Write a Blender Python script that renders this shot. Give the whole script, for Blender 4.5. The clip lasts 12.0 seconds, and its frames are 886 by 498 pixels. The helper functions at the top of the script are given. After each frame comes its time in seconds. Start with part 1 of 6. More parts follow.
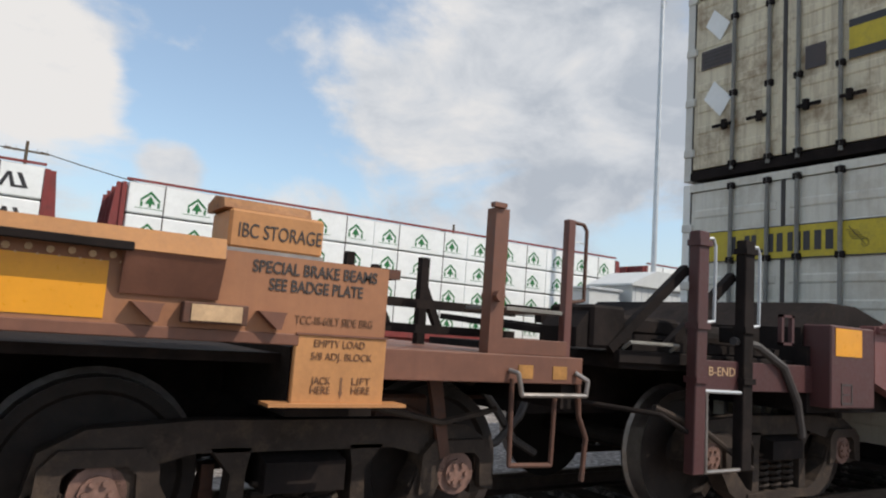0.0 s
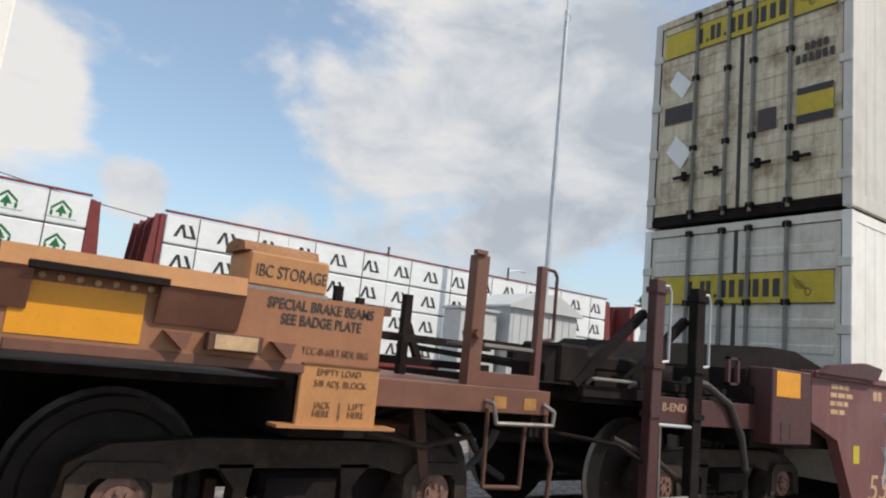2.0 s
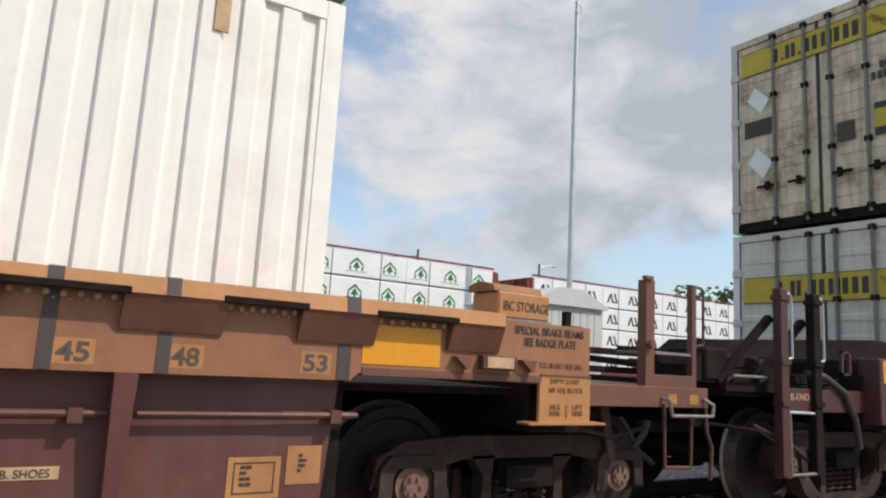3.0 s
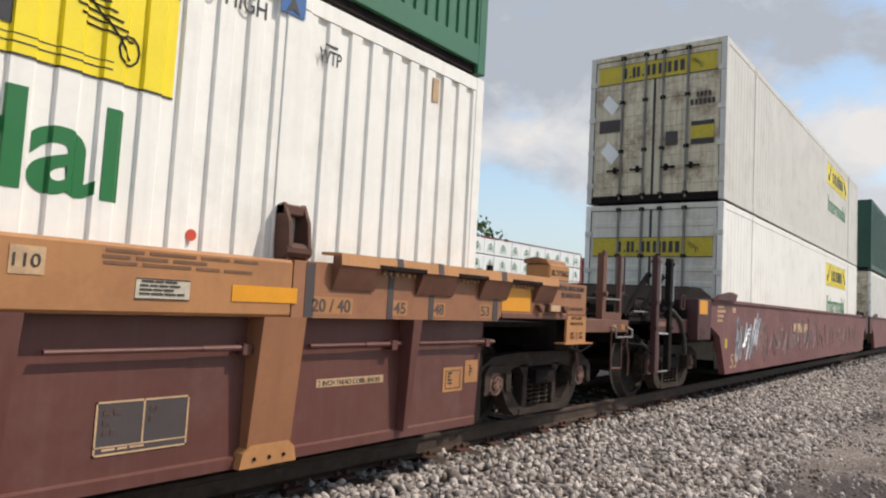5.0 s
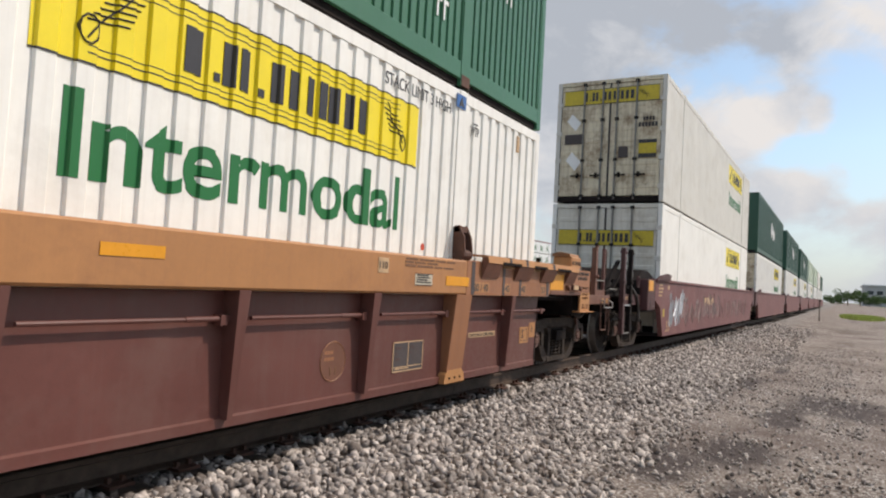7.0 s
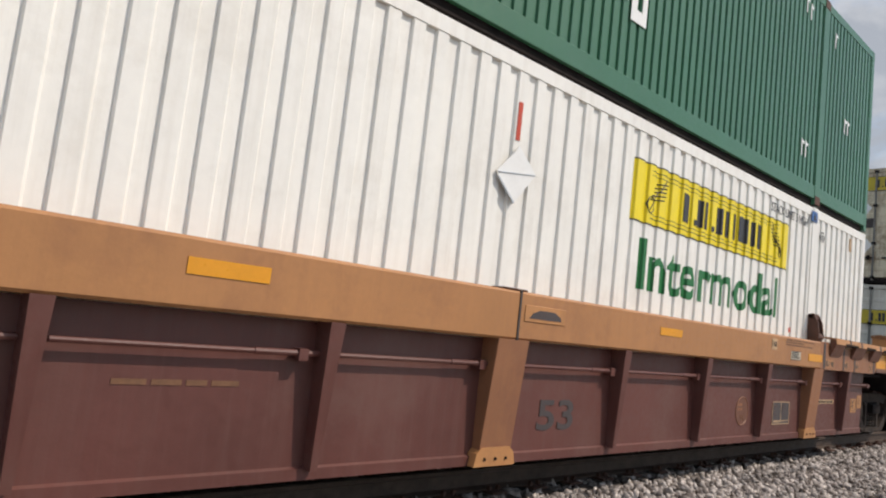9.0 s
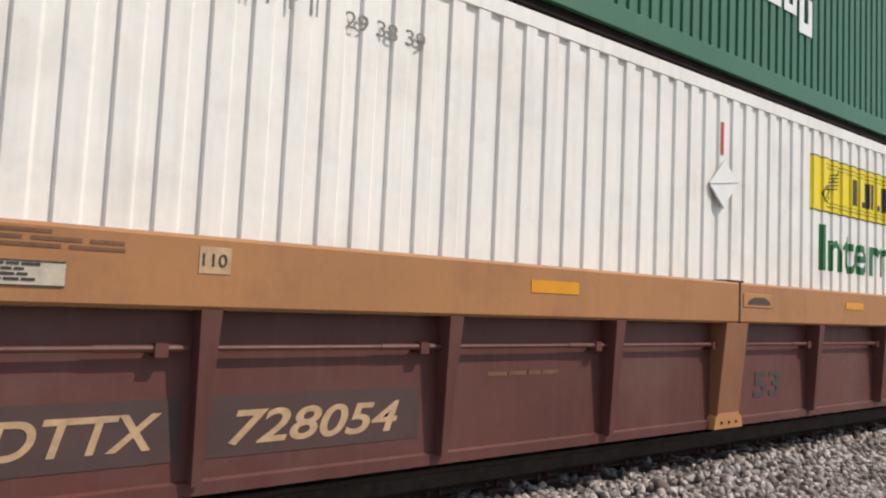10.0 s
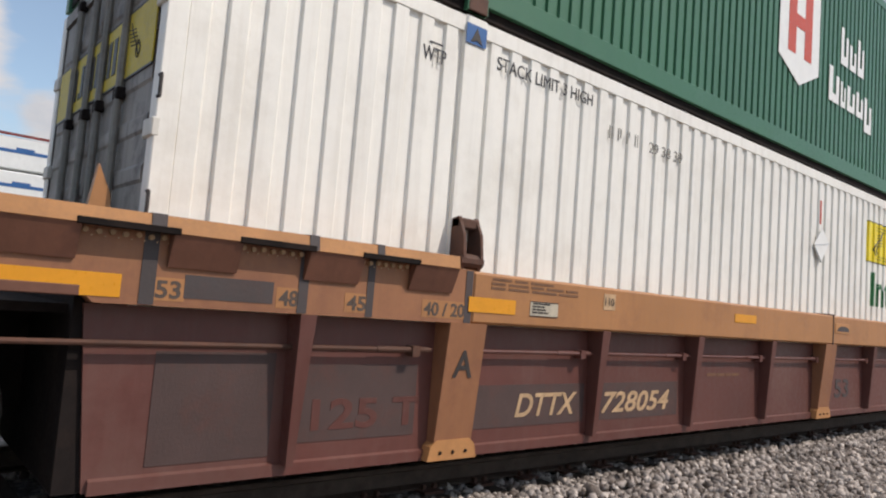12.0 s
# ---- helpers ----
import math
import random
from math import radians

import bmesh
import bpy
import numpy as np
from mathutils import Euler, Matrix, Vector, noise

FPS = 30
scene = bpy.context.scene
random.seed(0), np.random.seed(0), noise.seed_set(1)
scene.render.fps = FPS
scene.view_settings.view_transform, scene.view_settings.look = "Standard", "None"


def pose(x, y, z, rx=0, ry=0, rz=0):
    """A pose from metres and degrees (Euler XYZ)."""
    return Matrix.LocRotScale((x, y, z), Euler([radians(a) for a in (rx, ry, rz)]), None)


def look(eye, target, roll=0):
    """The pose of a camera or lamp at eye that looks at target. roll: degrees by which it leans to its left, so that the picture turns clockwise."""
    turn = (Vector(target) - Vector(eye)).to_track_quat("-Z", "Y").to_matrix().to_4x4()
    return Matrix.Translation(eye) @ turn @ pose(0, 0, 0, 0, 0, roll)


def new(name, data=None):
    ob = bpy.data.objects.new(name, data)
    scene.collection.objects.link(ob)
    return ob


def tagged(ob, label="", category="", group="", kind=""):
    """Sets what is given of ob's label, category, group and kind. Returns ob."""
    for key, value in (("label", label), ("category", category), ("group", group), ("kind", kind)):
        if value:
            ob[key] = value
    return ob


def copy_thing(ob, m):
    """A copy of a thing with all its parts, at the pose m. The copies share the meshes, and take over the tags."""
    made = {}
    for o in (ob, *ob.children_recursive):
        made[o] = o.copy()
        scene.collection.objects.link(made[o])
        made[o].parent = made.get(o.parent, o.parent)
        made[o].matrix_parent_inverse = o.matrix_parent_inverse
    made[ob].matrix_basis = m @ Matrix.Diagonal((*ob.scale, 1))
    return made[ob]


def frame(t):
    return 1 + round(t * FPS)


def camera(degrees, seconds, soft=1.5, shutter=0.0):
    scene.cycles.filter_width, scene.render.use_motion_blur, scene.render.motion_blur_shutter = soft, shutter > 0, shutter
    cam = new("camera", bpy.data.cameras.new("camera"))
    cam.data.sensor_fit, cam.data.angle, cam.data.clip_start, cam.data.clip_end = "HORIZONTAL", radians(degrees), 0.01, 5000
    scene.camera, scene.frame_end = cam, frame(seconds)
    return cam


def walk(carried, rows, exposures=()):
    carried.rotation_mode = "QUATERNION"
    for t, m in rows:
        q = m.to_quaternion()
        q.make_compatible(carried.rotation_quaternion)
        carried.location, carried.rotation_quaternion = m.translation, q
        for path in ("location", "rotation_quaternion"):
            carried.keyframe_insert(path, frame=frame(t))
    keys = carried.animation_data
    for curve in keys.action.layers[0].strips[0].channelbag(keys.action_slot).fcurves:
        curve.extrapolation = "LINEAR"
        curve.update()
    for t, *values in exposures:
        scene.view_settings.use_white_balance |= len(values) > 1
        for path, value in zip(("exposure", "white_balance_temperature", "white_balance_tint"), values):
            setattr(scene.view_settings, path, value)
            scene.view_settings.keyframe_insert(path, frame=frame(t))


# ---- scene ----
cam = camera(65.1, 12.0, soft=2.1)
# The camera walks beside the moving train, then stops; RIDE is its place as seen from the train.
SPEED = 1.7637       # near train, metres a second along x
FAST = 12.3         # lumber train
# seconds, eye, target, roll
RIDE = [
    (0.0, (-0.063, -0.096, 1.587), (1.002, 1.581, 1.821), 4.1),
    (0.5, (0.001, -0.159, 1.563), (0.929, 1.593, 1.833), -0.4),
    (1.0, (0.046, -0.220, 1.582), (0.922, 1.554, 1.873), -5.2),
    (1.5, (-0.080, -0.343, 1.530), (0.836, 1.411, 1.818), 2.3),
    (2.0, (-0.410, -0.398, 1.598), (0.722, 1.219, 1.921), 5.9),
    (2.5, (-0.991, -0.495, 1.589), (0.088, 1.151, 1.949), 1.9),
    (3.0, (-1.857, -0.647, 1.585), (-0.805, 1.023, 1.902), 3.3),
    (3.5, (-2.731, -0.591, 1.572), (-1.611, 1.044, 1.845), 5.1),
    (5.5, (-6.260, -0.639, 1.620), (-4.587, 0.452, 1.726), 2.5),
    (6.0, (-7.156, -0.626, 1.609), (-5.431, 0.382, 1.697), 3.2),
    (6.5, (-7.987, -0.616, 1.607), (-6.233, 0.344, 1.683), 3.9),
    (8.5, (-11.489, -0.570, 1.532), (-9.999, 0.744, 1.770), 3.4),
    (9.0, (-12.391, -0.554, 1.543), (-11.045, 0.911, 1.743), 6.5),
    (9.5, (-13.245, -0.575, 1.575), (-12.116, 1.072, 1.696), 2.8),
    (10.0, (-14.157, -0.585, 1.570), (-12.979, 1.026, 1.706), 2.6),
    (10.5, (-14.989, -0.615, 1.568), (-13.803, 0.991, 1.687), 4.4),
    (11.0, (-15.891, -0.644, 1.578), (-14.667, 0.933, 1.697), 4.5),
    (11.5, (-16.747, -0.662, 1.566), (-15.478, 0.878, 1.702), 5.4),
    (12.0, (-17.696, -0.674, 1.568), (-16.413, 0.852, 1.727), 4.5),
]


def beside(place, t):
    """A place that keeps pace with the near train, at t seconds."""
    return Vector(place) + Vector((SPEED * t, 0, 0))


walk(cam, [(t, look(beside(eye, t), beside(target, t), roll)) for t, eye, target, roll in RIDE],
     exposures=[(0.0, -0.08, 6950, 12), (3.0, -0.08, 6950, 12), (6.5, -0.09, 7100, 14), (8.5, -0.18, 7000, 14), (12.0, -0.28, 6950, 15)])

# ---------------------------------------------------------------- light
SUN = Vector((0.50, -0.62, 0.92)).normalized()
world = bpy.data.worlds.new("sky")
scene.world = world
world.use_nodes = True
wt = world.node_tree
wt.nodes.clear()


def wnode(kind, **values):
    n = wt.nodes.new(kind)
    for k, v in values.items():
        n.inputs[k].default_value = v
    return n


# direction, angle from its middle (degrees), weight: clear sky (-) or cloud (+)
CLOUDS = [((0.20, 0.90, 0.38), 13, -0.17), ((0.13, 0.965, 0.245), 7, -0.14), ((-0.03, 0.94, 0.35), 9, 0.16), ((0.13, 0.91, 0.40), 5, 0.12), ((0.0, 0.965, 0.25), 8, 0.17),
          ((0.177, 0.963, 0.19), 3.2, 0.22), ((0.55, 0.77, 0.32), 15, 0.13), ((0.70, 0.64, 0.34), 12, 0.12), ((0.74, 0.52, 0.42), 14, 0.16), ((0.86, 0.43, 0.27), 14, 0.14),
          ((0.90, 0.27, 0.34), 12, 0.14), ((0.945, 0.05, 0.32), 8, 0.03), ((0.89, 0.39, 0.22), 9, 0.10), ((0.963, 0.139, 0.228), 3.2, 0.14), ((0.969, 0.092, 0.228), 2.6, 0.14),
          ((0.970, 0.046, 0.235), 2.4, 0.16), ((0.972, 0.010, 0.232), 2.2, 0.14), ((0.988, 0.062, 0.136), 3.0, 0.14), ((0.988, 0.024, 0.150), 2.8, 0.16), ((0.989, -0.015, 0.142), 3.0, 0.14),
          ((0.980, 0.0, 0.19), 6, -0.20), ((0.985, -0.02, 0.10), 8, -0.14), ((0.975, 0.12, 0.19), 6, -0.14), ((0.96, 0.0, 0.268), 4, -0.16), ((0.955, 0.12, 0.268), 4, -0.14)]
# heavier grey undersides
GREYS = [((0.738, 0.524, 0.425), 13, -0.30), ((0.572, 0.718, 0.397), 8, -0.14), ((0.70, 0.69, 0.21), 13, -0.26), ((0.86, 0.43, 0.26), 13, -0.20), ((0.70, 0.635, 0.34), 7, 0.22), ((0.80, 0.547, 0.265), 5, 0.24),
         ((0.89, 0.30, 0.345), 11, -0.24), ((0.935, 0.11, 0.345), 6, -0.18), ((0.955, 0.05, 0.30), 6, -0.08), ((0.968, 0.08, 0.235), 5, 0.08), ((0.988, 0.02, 0.148), 6, 0.06), ((0.50, 0.83, 0.20), 8, -0.08), ((0.0, 0.96, 0.28), 9, 0.14)]


def build_sky():
    L = wt.links.new
    sky = wt.nodes.new("ShaderNodeTexSky")
    sky.sky_type, sky.sun_disc = "NISHITA", False
    sky.sun_elevation = math.asin(SUN.z)
    sky.sun_rotation = math.atan2(SUN.x, SUN.y)
    sky.air_density, sky.dust_density, sky.ozone_density = 1.0, 0.8, 2.0
    tc = wt.nodes.new("ShaderNodeTexCoord")
    way = tc.outputs["Generated"]
    sep = wt.nodes.new("ShaderNodeSeparateXYZ")
    L(way, sep.inputs[0])
    flat = wt.nodes.new("ShaderNodeVectorMath"); flat.operation = "MULTIPLY"; flat.inputs[1].default_value = (1.0, 1.0, 1.7)
    L(way, flat.inputs[0])

    def total(start, spots):
        for d, r, w in spots:
            dot = wt.nodes.new("ShaderNodeVectorMath"); dot.operation = "DOT_PRODUCT"
            dot.inputs[1].default_value = Vector(d).normalized()
            L(way, dot.inputs[0])
            mr = wt.nodes.new("ShaderNodeMapRange"); mr.interpolation_type = "SMOOTHSTEP"
            mr.inputs["From Min"].default_value, mr.inputs["From Max"].default_value = math.cos(radians(r)), math.cos(radians(r * 0.25))
            mr.inputs["To Min"].default_value, mr.inputs["To Max"].default_value = 0.0, w
            L(dot.outputs["Value"], mr.inputs["Value"])
            add = wt.nodes.new("ShaderNodeMath"); add.operation = "ADD"
            L(start, add.inputs[0]); L(mr.outputs[0], add.inputs[1])
            start = add.outputs[0]
        return start

    big = wnode("ShaderNodeTexNoise", Scale=3.4, Detail=10.0, Roughness=0.56, Distortion=0.25)
    L(flat.outputs[0], big.inputs["Vector"])
    cover = wt.nodes.new("ShaderNodeValToRGB")
    cover.color_ramp.interpolation = "EASE"
    cover.color_ramp.elements[0].position, cover.color_ramp.elements[1].position = 0.42, 0.66
    rough = wt.nodes.new("ShaderNodeMapRange"); rough.clamp = False
    rough.inputs["From Min"].default_value, rough.inputs["From Max"].default_value = 0.3, 0.7
    rough.inputs["To Min"].default_value, rough.inputs["To Max"].default_value = 0.18, 0.82
    L(big.outputs["Fac"], rough.inputs["Value"])
    L(total(rough.outputs[0], CLOUDS), cover.inputs[0])
    lit = wnode("ShaderNodeTexNoise", Scale=6.0, Detail=9.0, Roughness=0.6, Distortion=0.3)
    L(flat.outputs[0], lit.inputs["Vector"])
    tone = wt.nodes.new("ShaderNodeValToRGB")
    tone.color_ramp.elements[0].position, tone.color_ramp.elements[1].position = 0.20, 0.56
    tone.color_ramp.elements[0].color, tone.color_ramp.elements[1].color = (4.7, 5.4, 6.4, 1), (9.7, 9.75, 9.8, 1)
    mid = tone.color_ramp.elements.new(0.37); mid.color = (7.2, 7.8, 8.6, 1)
    L(total(lit.outputs["Fac"], GREYS), tone.inputs[0])
    boost = wt.nodes.new("ShaderNodeVectorMath"); boost.operation = "MULTIPLY"; boost.inputs[1].default_value = (2.15, 2.3, 2.22)
    L(sky.outputs[0], boost.inputs[0])
    mix = wt.nodes.new("ShaderNodeMix"); mix.data_type = "RGBA"
    L(cover.outputs[0], mix.inputs["Factor"]); L(boost.outputs[0], mix.inputs[6]); L(tone.outputs[0], mix.inputs[7])
    haze = wt.nodes.new("ShaderNodeMapRange")
    haze.inputs["From Min"].default_value, haze.inputs["From Max"].default_value = 0.0, 0.20
    haze.inputs["To Min"].default_value, haze.inputs["To Max"].default_value = 0.85, 0.22
    L(sep.outputs["Z"], haze.inputs["Value"])
    hz = wt.nodes.new("ShaderNodeMix"); hz.data_type = "RGBA"
    hz.inputs[7].default_value = (5.5, 6.45, 7.6, 1)
    L(haze.outputs[0], hz.inputs["Factor"]); L(mix.outputs[2], hz.inputs[6])
    bg = wnode("ShaderNodeBackground", Strength=0.095)
    out = wt.nodes.new("ShaderNodeOutputWorld")
    L(hz.outputs[2], bg.inputs["Color"]); L(bg.outputs[0], out.inputs[0])


build_sky()
sun = new("sun", bpy.data.lights.new("sun", "SUN"))
sun.data.energy, sun.data.angle, sun.data.color = 3.8, radians(0.6), (1.0, 0.95, 0.87)
sun.matrix_world = look(SUN * 60, (0, 0, 0))


# ---------------------------------------------------------------- materials
def material(name, color, rough=0.6, metal=0.0, vary=0.25, scale=3.0, fine=40.0, dirt=None, dirt_amount=0.35, streak=0.0, bump=0.15, bump_scale=60.0, tone=0.0, gloss=0.5):
    """Paint, metal or stone: a base colour, two scales of change, dirt patches or run-down streaks, fine relief."""
    m = bpy.data.materials.new(name)
    m.use_nodes = True
    t = m.node_tree
    N, L = t.nodes.new, t.links.new
    b = t.nodes["Principled BSDF"]
    b.inputs["Roughness"].default_value, b.inputs["Metallic"].default_value = rough, metal
    b.inputs["Specular IOR Level"].default_value = gloss
    tc = N("ShaderNodeTexCoord")
    src = tc.outputs["Object"]

    def noise_tex(sc, detail=6.0, r=0.6, vec=src):
        n = N("ShaderNodeTexNoise")
        n.inputs["Scale"].default_value, n.inputs["Detail"].default_value, n.inputs["Roughness"].default_value = sc, detail, r
        L(vec, n.inputs["Vector"])
        return n.outputs["Fac"]

    def ramp(v, lo, hi, a, c):
        r = N("ShaderNodeMapRange")
        r.inputs["From Min"].default_value, r.inputs["From Max"].default_value = lo, hi
        r.inputs["To Min"].default_value, r.inputs["To Max"].default_value = a, c
        L(v, r.inputs["Value"])
        return r.outputs[0]

    def times(a, c):
        n = N("ShaderNodeMath"); n.operation = "MULTIPLY"
        L(a, n.inputs[0]); L(c, n.inputs[1])
        return n.outputs[0]

    big, small = noise_tex(scale, 5.0), noise_tex(fine, 4.0)
    value = times(ramp(big, 0.3, 0.7, 1 - vary, 1 + vary), ramp(small, 0.25, 0.75, 1 - vary * 0.6, 1 + vary * 0.6))
    if tone:
        info = N("ShaderNodeObjectInfo")
        value = times(value, ramp(info.outputs["Random"], 0.0, 1.0, 1 - tone, 1 + tone))
    hsv = N("ShaderNodeHueSaturation")
    hsv.inputs["Color"].default_value = (*color, 1)
    L(value, hsv.inputs["Value"])
    col = hsv.outputs[0]
    if dirt:
        mask = ramp(noise_tex(scale * 1.7, 9.0, 0.7), 0.50, 0.68, 0.0, dirt_amount)
        mx = N("ShaderNodeMix"); mx.data_type = "RGBA"
        mx.inputs[7].default_value = (*dirt, 1)
        L(mask, mx.inputs["Factor"]); L(col, mx.inputs[6])
        col = mx.outputs[2]
        if streak:
            mp = N("ShaderNodeMapping"); mp.inputs["Scale"].default_value = (9.0, 9.0, 0.45)
            L(src, mp.inputs["Vector"])
            run = ramp(noise_tex(1.6, 6.0, 0.65, mp.outputs[0]), 0.48, 0.72, 0.0, streak)
            mx2 = N("ShaderNodeMix"); mx2.data_type = "RGBA"
            mx2.inputs[7].default_value = (*dirt, 1)
            L(run, mx2.inputs["Factor"]); L(col, mx2.inputs[6])
            col = mx2.outputs[2]
    L(col, b.inputs["Base Color"])
    L(ramp(small, 0.3, 0.7, max(rough - 0.1, 0.05), min(rough + 0.12, 1.0)), b.inputs["Roughness"])
    if bump:
        bp = N("ShaderNodeBump")
        bp.inputs["Strength"].default_value, bp.inputs["Distance"].default_value = bump, 0.01
        L(noise_tex(bump_scale, 5.0), bp.inputs["Height"])
        L(bp.outputs[0], b.inputs["Normal"])
    return m


TAN = material("faded_tan_paint", (0.41, 0.188, 0.072), 0.5, vary=0.10, scale=0.9, fine=25, dirt=(0.22, 0.090, 0.046), dirt_amount=0.45, streak=0.16, bump=0.06)
TANBROWN = material("brown_faded_paint_and_shade", (0.165, 0.068, 0.042), 0.55, vary=0.2, scale=1.8, fine=25, dirt=(0.10, 0.040, 0.027), dirt_amount=0.5, streak=0.3, bump=0.08)
TANMID = material("browned_tan_paint", (0.300, 0.130, 0.062), 0.55, vary=0.14, scale=1.0, fine=25, dirt=(0.175, 0.070, 0.045), dirt_amount=0.6, streak=0.25, bump=0.07)
TANPALE = material("pale_tan_paint", (0.46, 0.215, 0.080), 0.55, vary=0.15, scale=2, dirt=(0.25, 0.11, 0.05), dirt_amount=0.3, streak=0.2, bump=0.08)
MAROON = material("brown_red_paint", (0.115, 0.038, 0.030), 0.5, vary=0.18, scale=0.7, fine=22, dirt=(0.150, 0.078, 0.064), dirt_amount=0.55, streak=0.30, bump=0.06)
MAROONDARK = material("dark_red_paint", (0.066, 0.019, 0.019), 0.55, vary=0.2, scale=1.2, dirt=(0.06, 0.03, 0.025), dirt_amount=0.4, streak=0.3)
MAROONFADE = material("faded_red_car_paint", (0.150, 0.054, 0.052), 0.6, vary=0.16, scale=0.8, fine=20, dirt=(0.24, 0.13, 0.12), dirt_amount=0.4, streak=0.35)
RUST = material("rusty_steel", (0.095, 0.040, 0.025), 0.75, vary=0.3, scale=5, dirt=(0.05, 0.03, 0.025), dirt_amount=0.5)
# Grimy steel whose black also holds the shade under and between the cars.
GRIMESHADE = material("grimy_shaded_black_steel", (0.014, 0.0105, 0.0098), 0.85, vary=0.4, scale=4, dirt=(0.034, 0.023, 0.019), dirt_amount=0.5, gloss=0.15)
# Real dust over a base darkened to carry the shade below the sill.
TRUCKIRON = material("dusty_shaded_cast_iron", (0.036, 0.026, 0.021), 0.8, vary=0.4, scale=4, dirt=(0.105, 0.072, 0.050), dirt_amount=0.6, bump=0.4, bump_scale=60, gloss=0.25)
# Wheels get a near-black iron: the car's shade on them is in the colour.
WHEELIRON = material("shade_dark_wheel_iron", (0.022, 0.016, 0.014), 0.7, vary=0.35, scale=5, dirt=(0.045, 0.030, 0.024), dirt_amount=0.5, bump=0.2, gloss=0.3)
STEEL = material("worn_steel", (0.30, 0.27, 0.25), 0.4, 0.8, vary=0.2, scale=8)
GALV = material("galvanised_steel", (0.52, 0.54, 0.56), 0.45, 0.5, vary=0.1, scale=4)
GREYPAINT = material("weathered_grey_paint", (0.062, 0.050, 0.050), 0.6, vary=0.12, scale=3, dirt=(0.10, 0.045, 0.035), dirt_amount=0.25)
INK = material("dark_stencil_paint", (0.045, 0.038, 0.036), 0.6, vary=0.2, scale=12)
WORNINK = material("greyed_stencil_paint", (0.085, 0.062, 0.050), 0.6, vary=0.2, scale=14, dirt=(0.20, 0.10, 0.05), dirt_amount=0.35)
FADEINK = material("worn_stencil_paint", (0.17, 0.080, 0.040), 0.6, vary=0.2, scale=14)
CHALK = material("chalky_spray_paint", (0.33, 0.25, 0.23), 0.8, vary=0.3, scale=9, dirt=(0.16, 0.07, 0.06), dirt_amount=0.5)
CREAM = material("cream_stencil_paint", (0.50, 0.33, 0.19), 0.6, vary=0.2, scale=9)
NOTICECARD = material("grimy_notice_card", (0.52, 0.46, 0.36), 0.6, vary=0.15, scale=12)
FADEPATCH = material("weathered_brown_grey_paint", (0.074, 0.044, 0.040), 0.6, vary=0.15, scale=3, dirt=(0.11, 0.040, 0.030), dirt_amount=0.5)
LIDRUST = material("rust_flaked_tan_paint", (0.30, 0.145, 0.065), 0.8, vary=0.3, scale=9, dirt=(0.12, 0.05, 0.03), dirt_amount=0.7)
FADEAMBER = material("dull_orange_reflector", (0.36, 0.17, 0.045), 0.5, vary=0.25, scale=14, bump=0.0)
CAPRUST = material("pinkish_brown_bearing_paint", (0.19, 0.105, 0.082), 0.6, vary=0.3, scale=9)
RODPAINT = material("dull_grey_rod_paint", (0.20, 0.19, 0.17), 0.5, vary=0.2, scale=4, dirt=(0.08, 0.06, 0.05), dirt_amount=0.5)
AMBER = material("amber_reflective_sheet", (0.72, 0.30, 0.015), 0.35, vary=0.06, scale=6, bump=0.0)
WHITEBOX = material("white_container_paint", (0.84, 0.825, 0.775), 0.45, vary=0.04, scale=1.2, fine=15, dirt=(0.52, 0.47, 0.40), dirt_amount=0.25, streak=0.22, bump=0.04)
GREYBOX = material("aged_white_paint", (0.62, 0.60, 0.55), 0.5, vary=0.06, scale=1.0, dirt=(0.42, 0.37, 0.30), dirt_amount=0.4, streak=0.3, bump=0.04)
DOORPALE = material("greyed_white_door_paint", (0.66, 0.63, 0.55), 0.5, vary=0.08, scale=1.1, dirt=(0.34, 0.28, 0.20), dirt_amount=0.5, streak=0.3, bump=0.06)
DOORBOX = material("dirty_white_door_paint", (0.68, 0.60, 0.44), 0.55, vary=0.1, scale=1.1, dirt=(0.20, 0.11, 0.05), dirt_amount=0.9, streak=0.55, bump=0.06)
# Dirty door paint, darkened further with the shade of the end turned from the sun.
GRIMSHADEDOOR = material("stained_shade_dark_door_paint", (0.26, 0.24, 0.22), 0.55, vary=0.25, scale=1.8, dirt=(0.05, 0.04, 0.045), dirt_amount=0.9, streak=0.5)
GREENBOX = material("green_container_paint", (0.035, 0.145, 0.075), 0.4, vary=0.08, scale=1.2, dirt=(0.06, 0.16, 0.10), dirt_amount=0.3, streak=0.2, bump=0.04)
DARKGREENBOX = material("dark_green_container_paint", (0.012, 0.070, 0.042), 0.45, vary=0.1, scale=1.2, bump=0.04)
PALEBOX = material("pale_green_container_paint", (0.55, 0.62, 0.50), 0.5, vary=0.06, scale=1.5, bump=0.04)
YELLOW = material("yellow_sign_film", (0.84, 0.66, 0.015), 0.4, vary=0.04, scale=4, bump=0.0)
YELLOWOLD = material("dirty_yellow_sign_film", (0.55, 0.42, 0.03), 0.5, vary=0.12, scale=5, dirt=(0.2, 0.15, 0.05), dirt_amount=0.3)
SIGNBLACK = material("black_sign_film", (0.028, 0.026, 0.03), 0.45, vary=0.1, scale=9, bump=0.0)
SIGNGREEN = material("green_sign_film", (0.006, 0.145, 0.036), 0.45, vary=0.05, scale=6, bump=0.0)
SIGNRED = material("red_sign_film", (0.55, 0.065, 0.028), 0.45, vary=0.08, scale=6, bump=0.0)
SIGNWHITE = material("white_sign_film", (0.82, 0.82, 0.80), 0.4, vary=0.04, scale=6, bump=0.0)
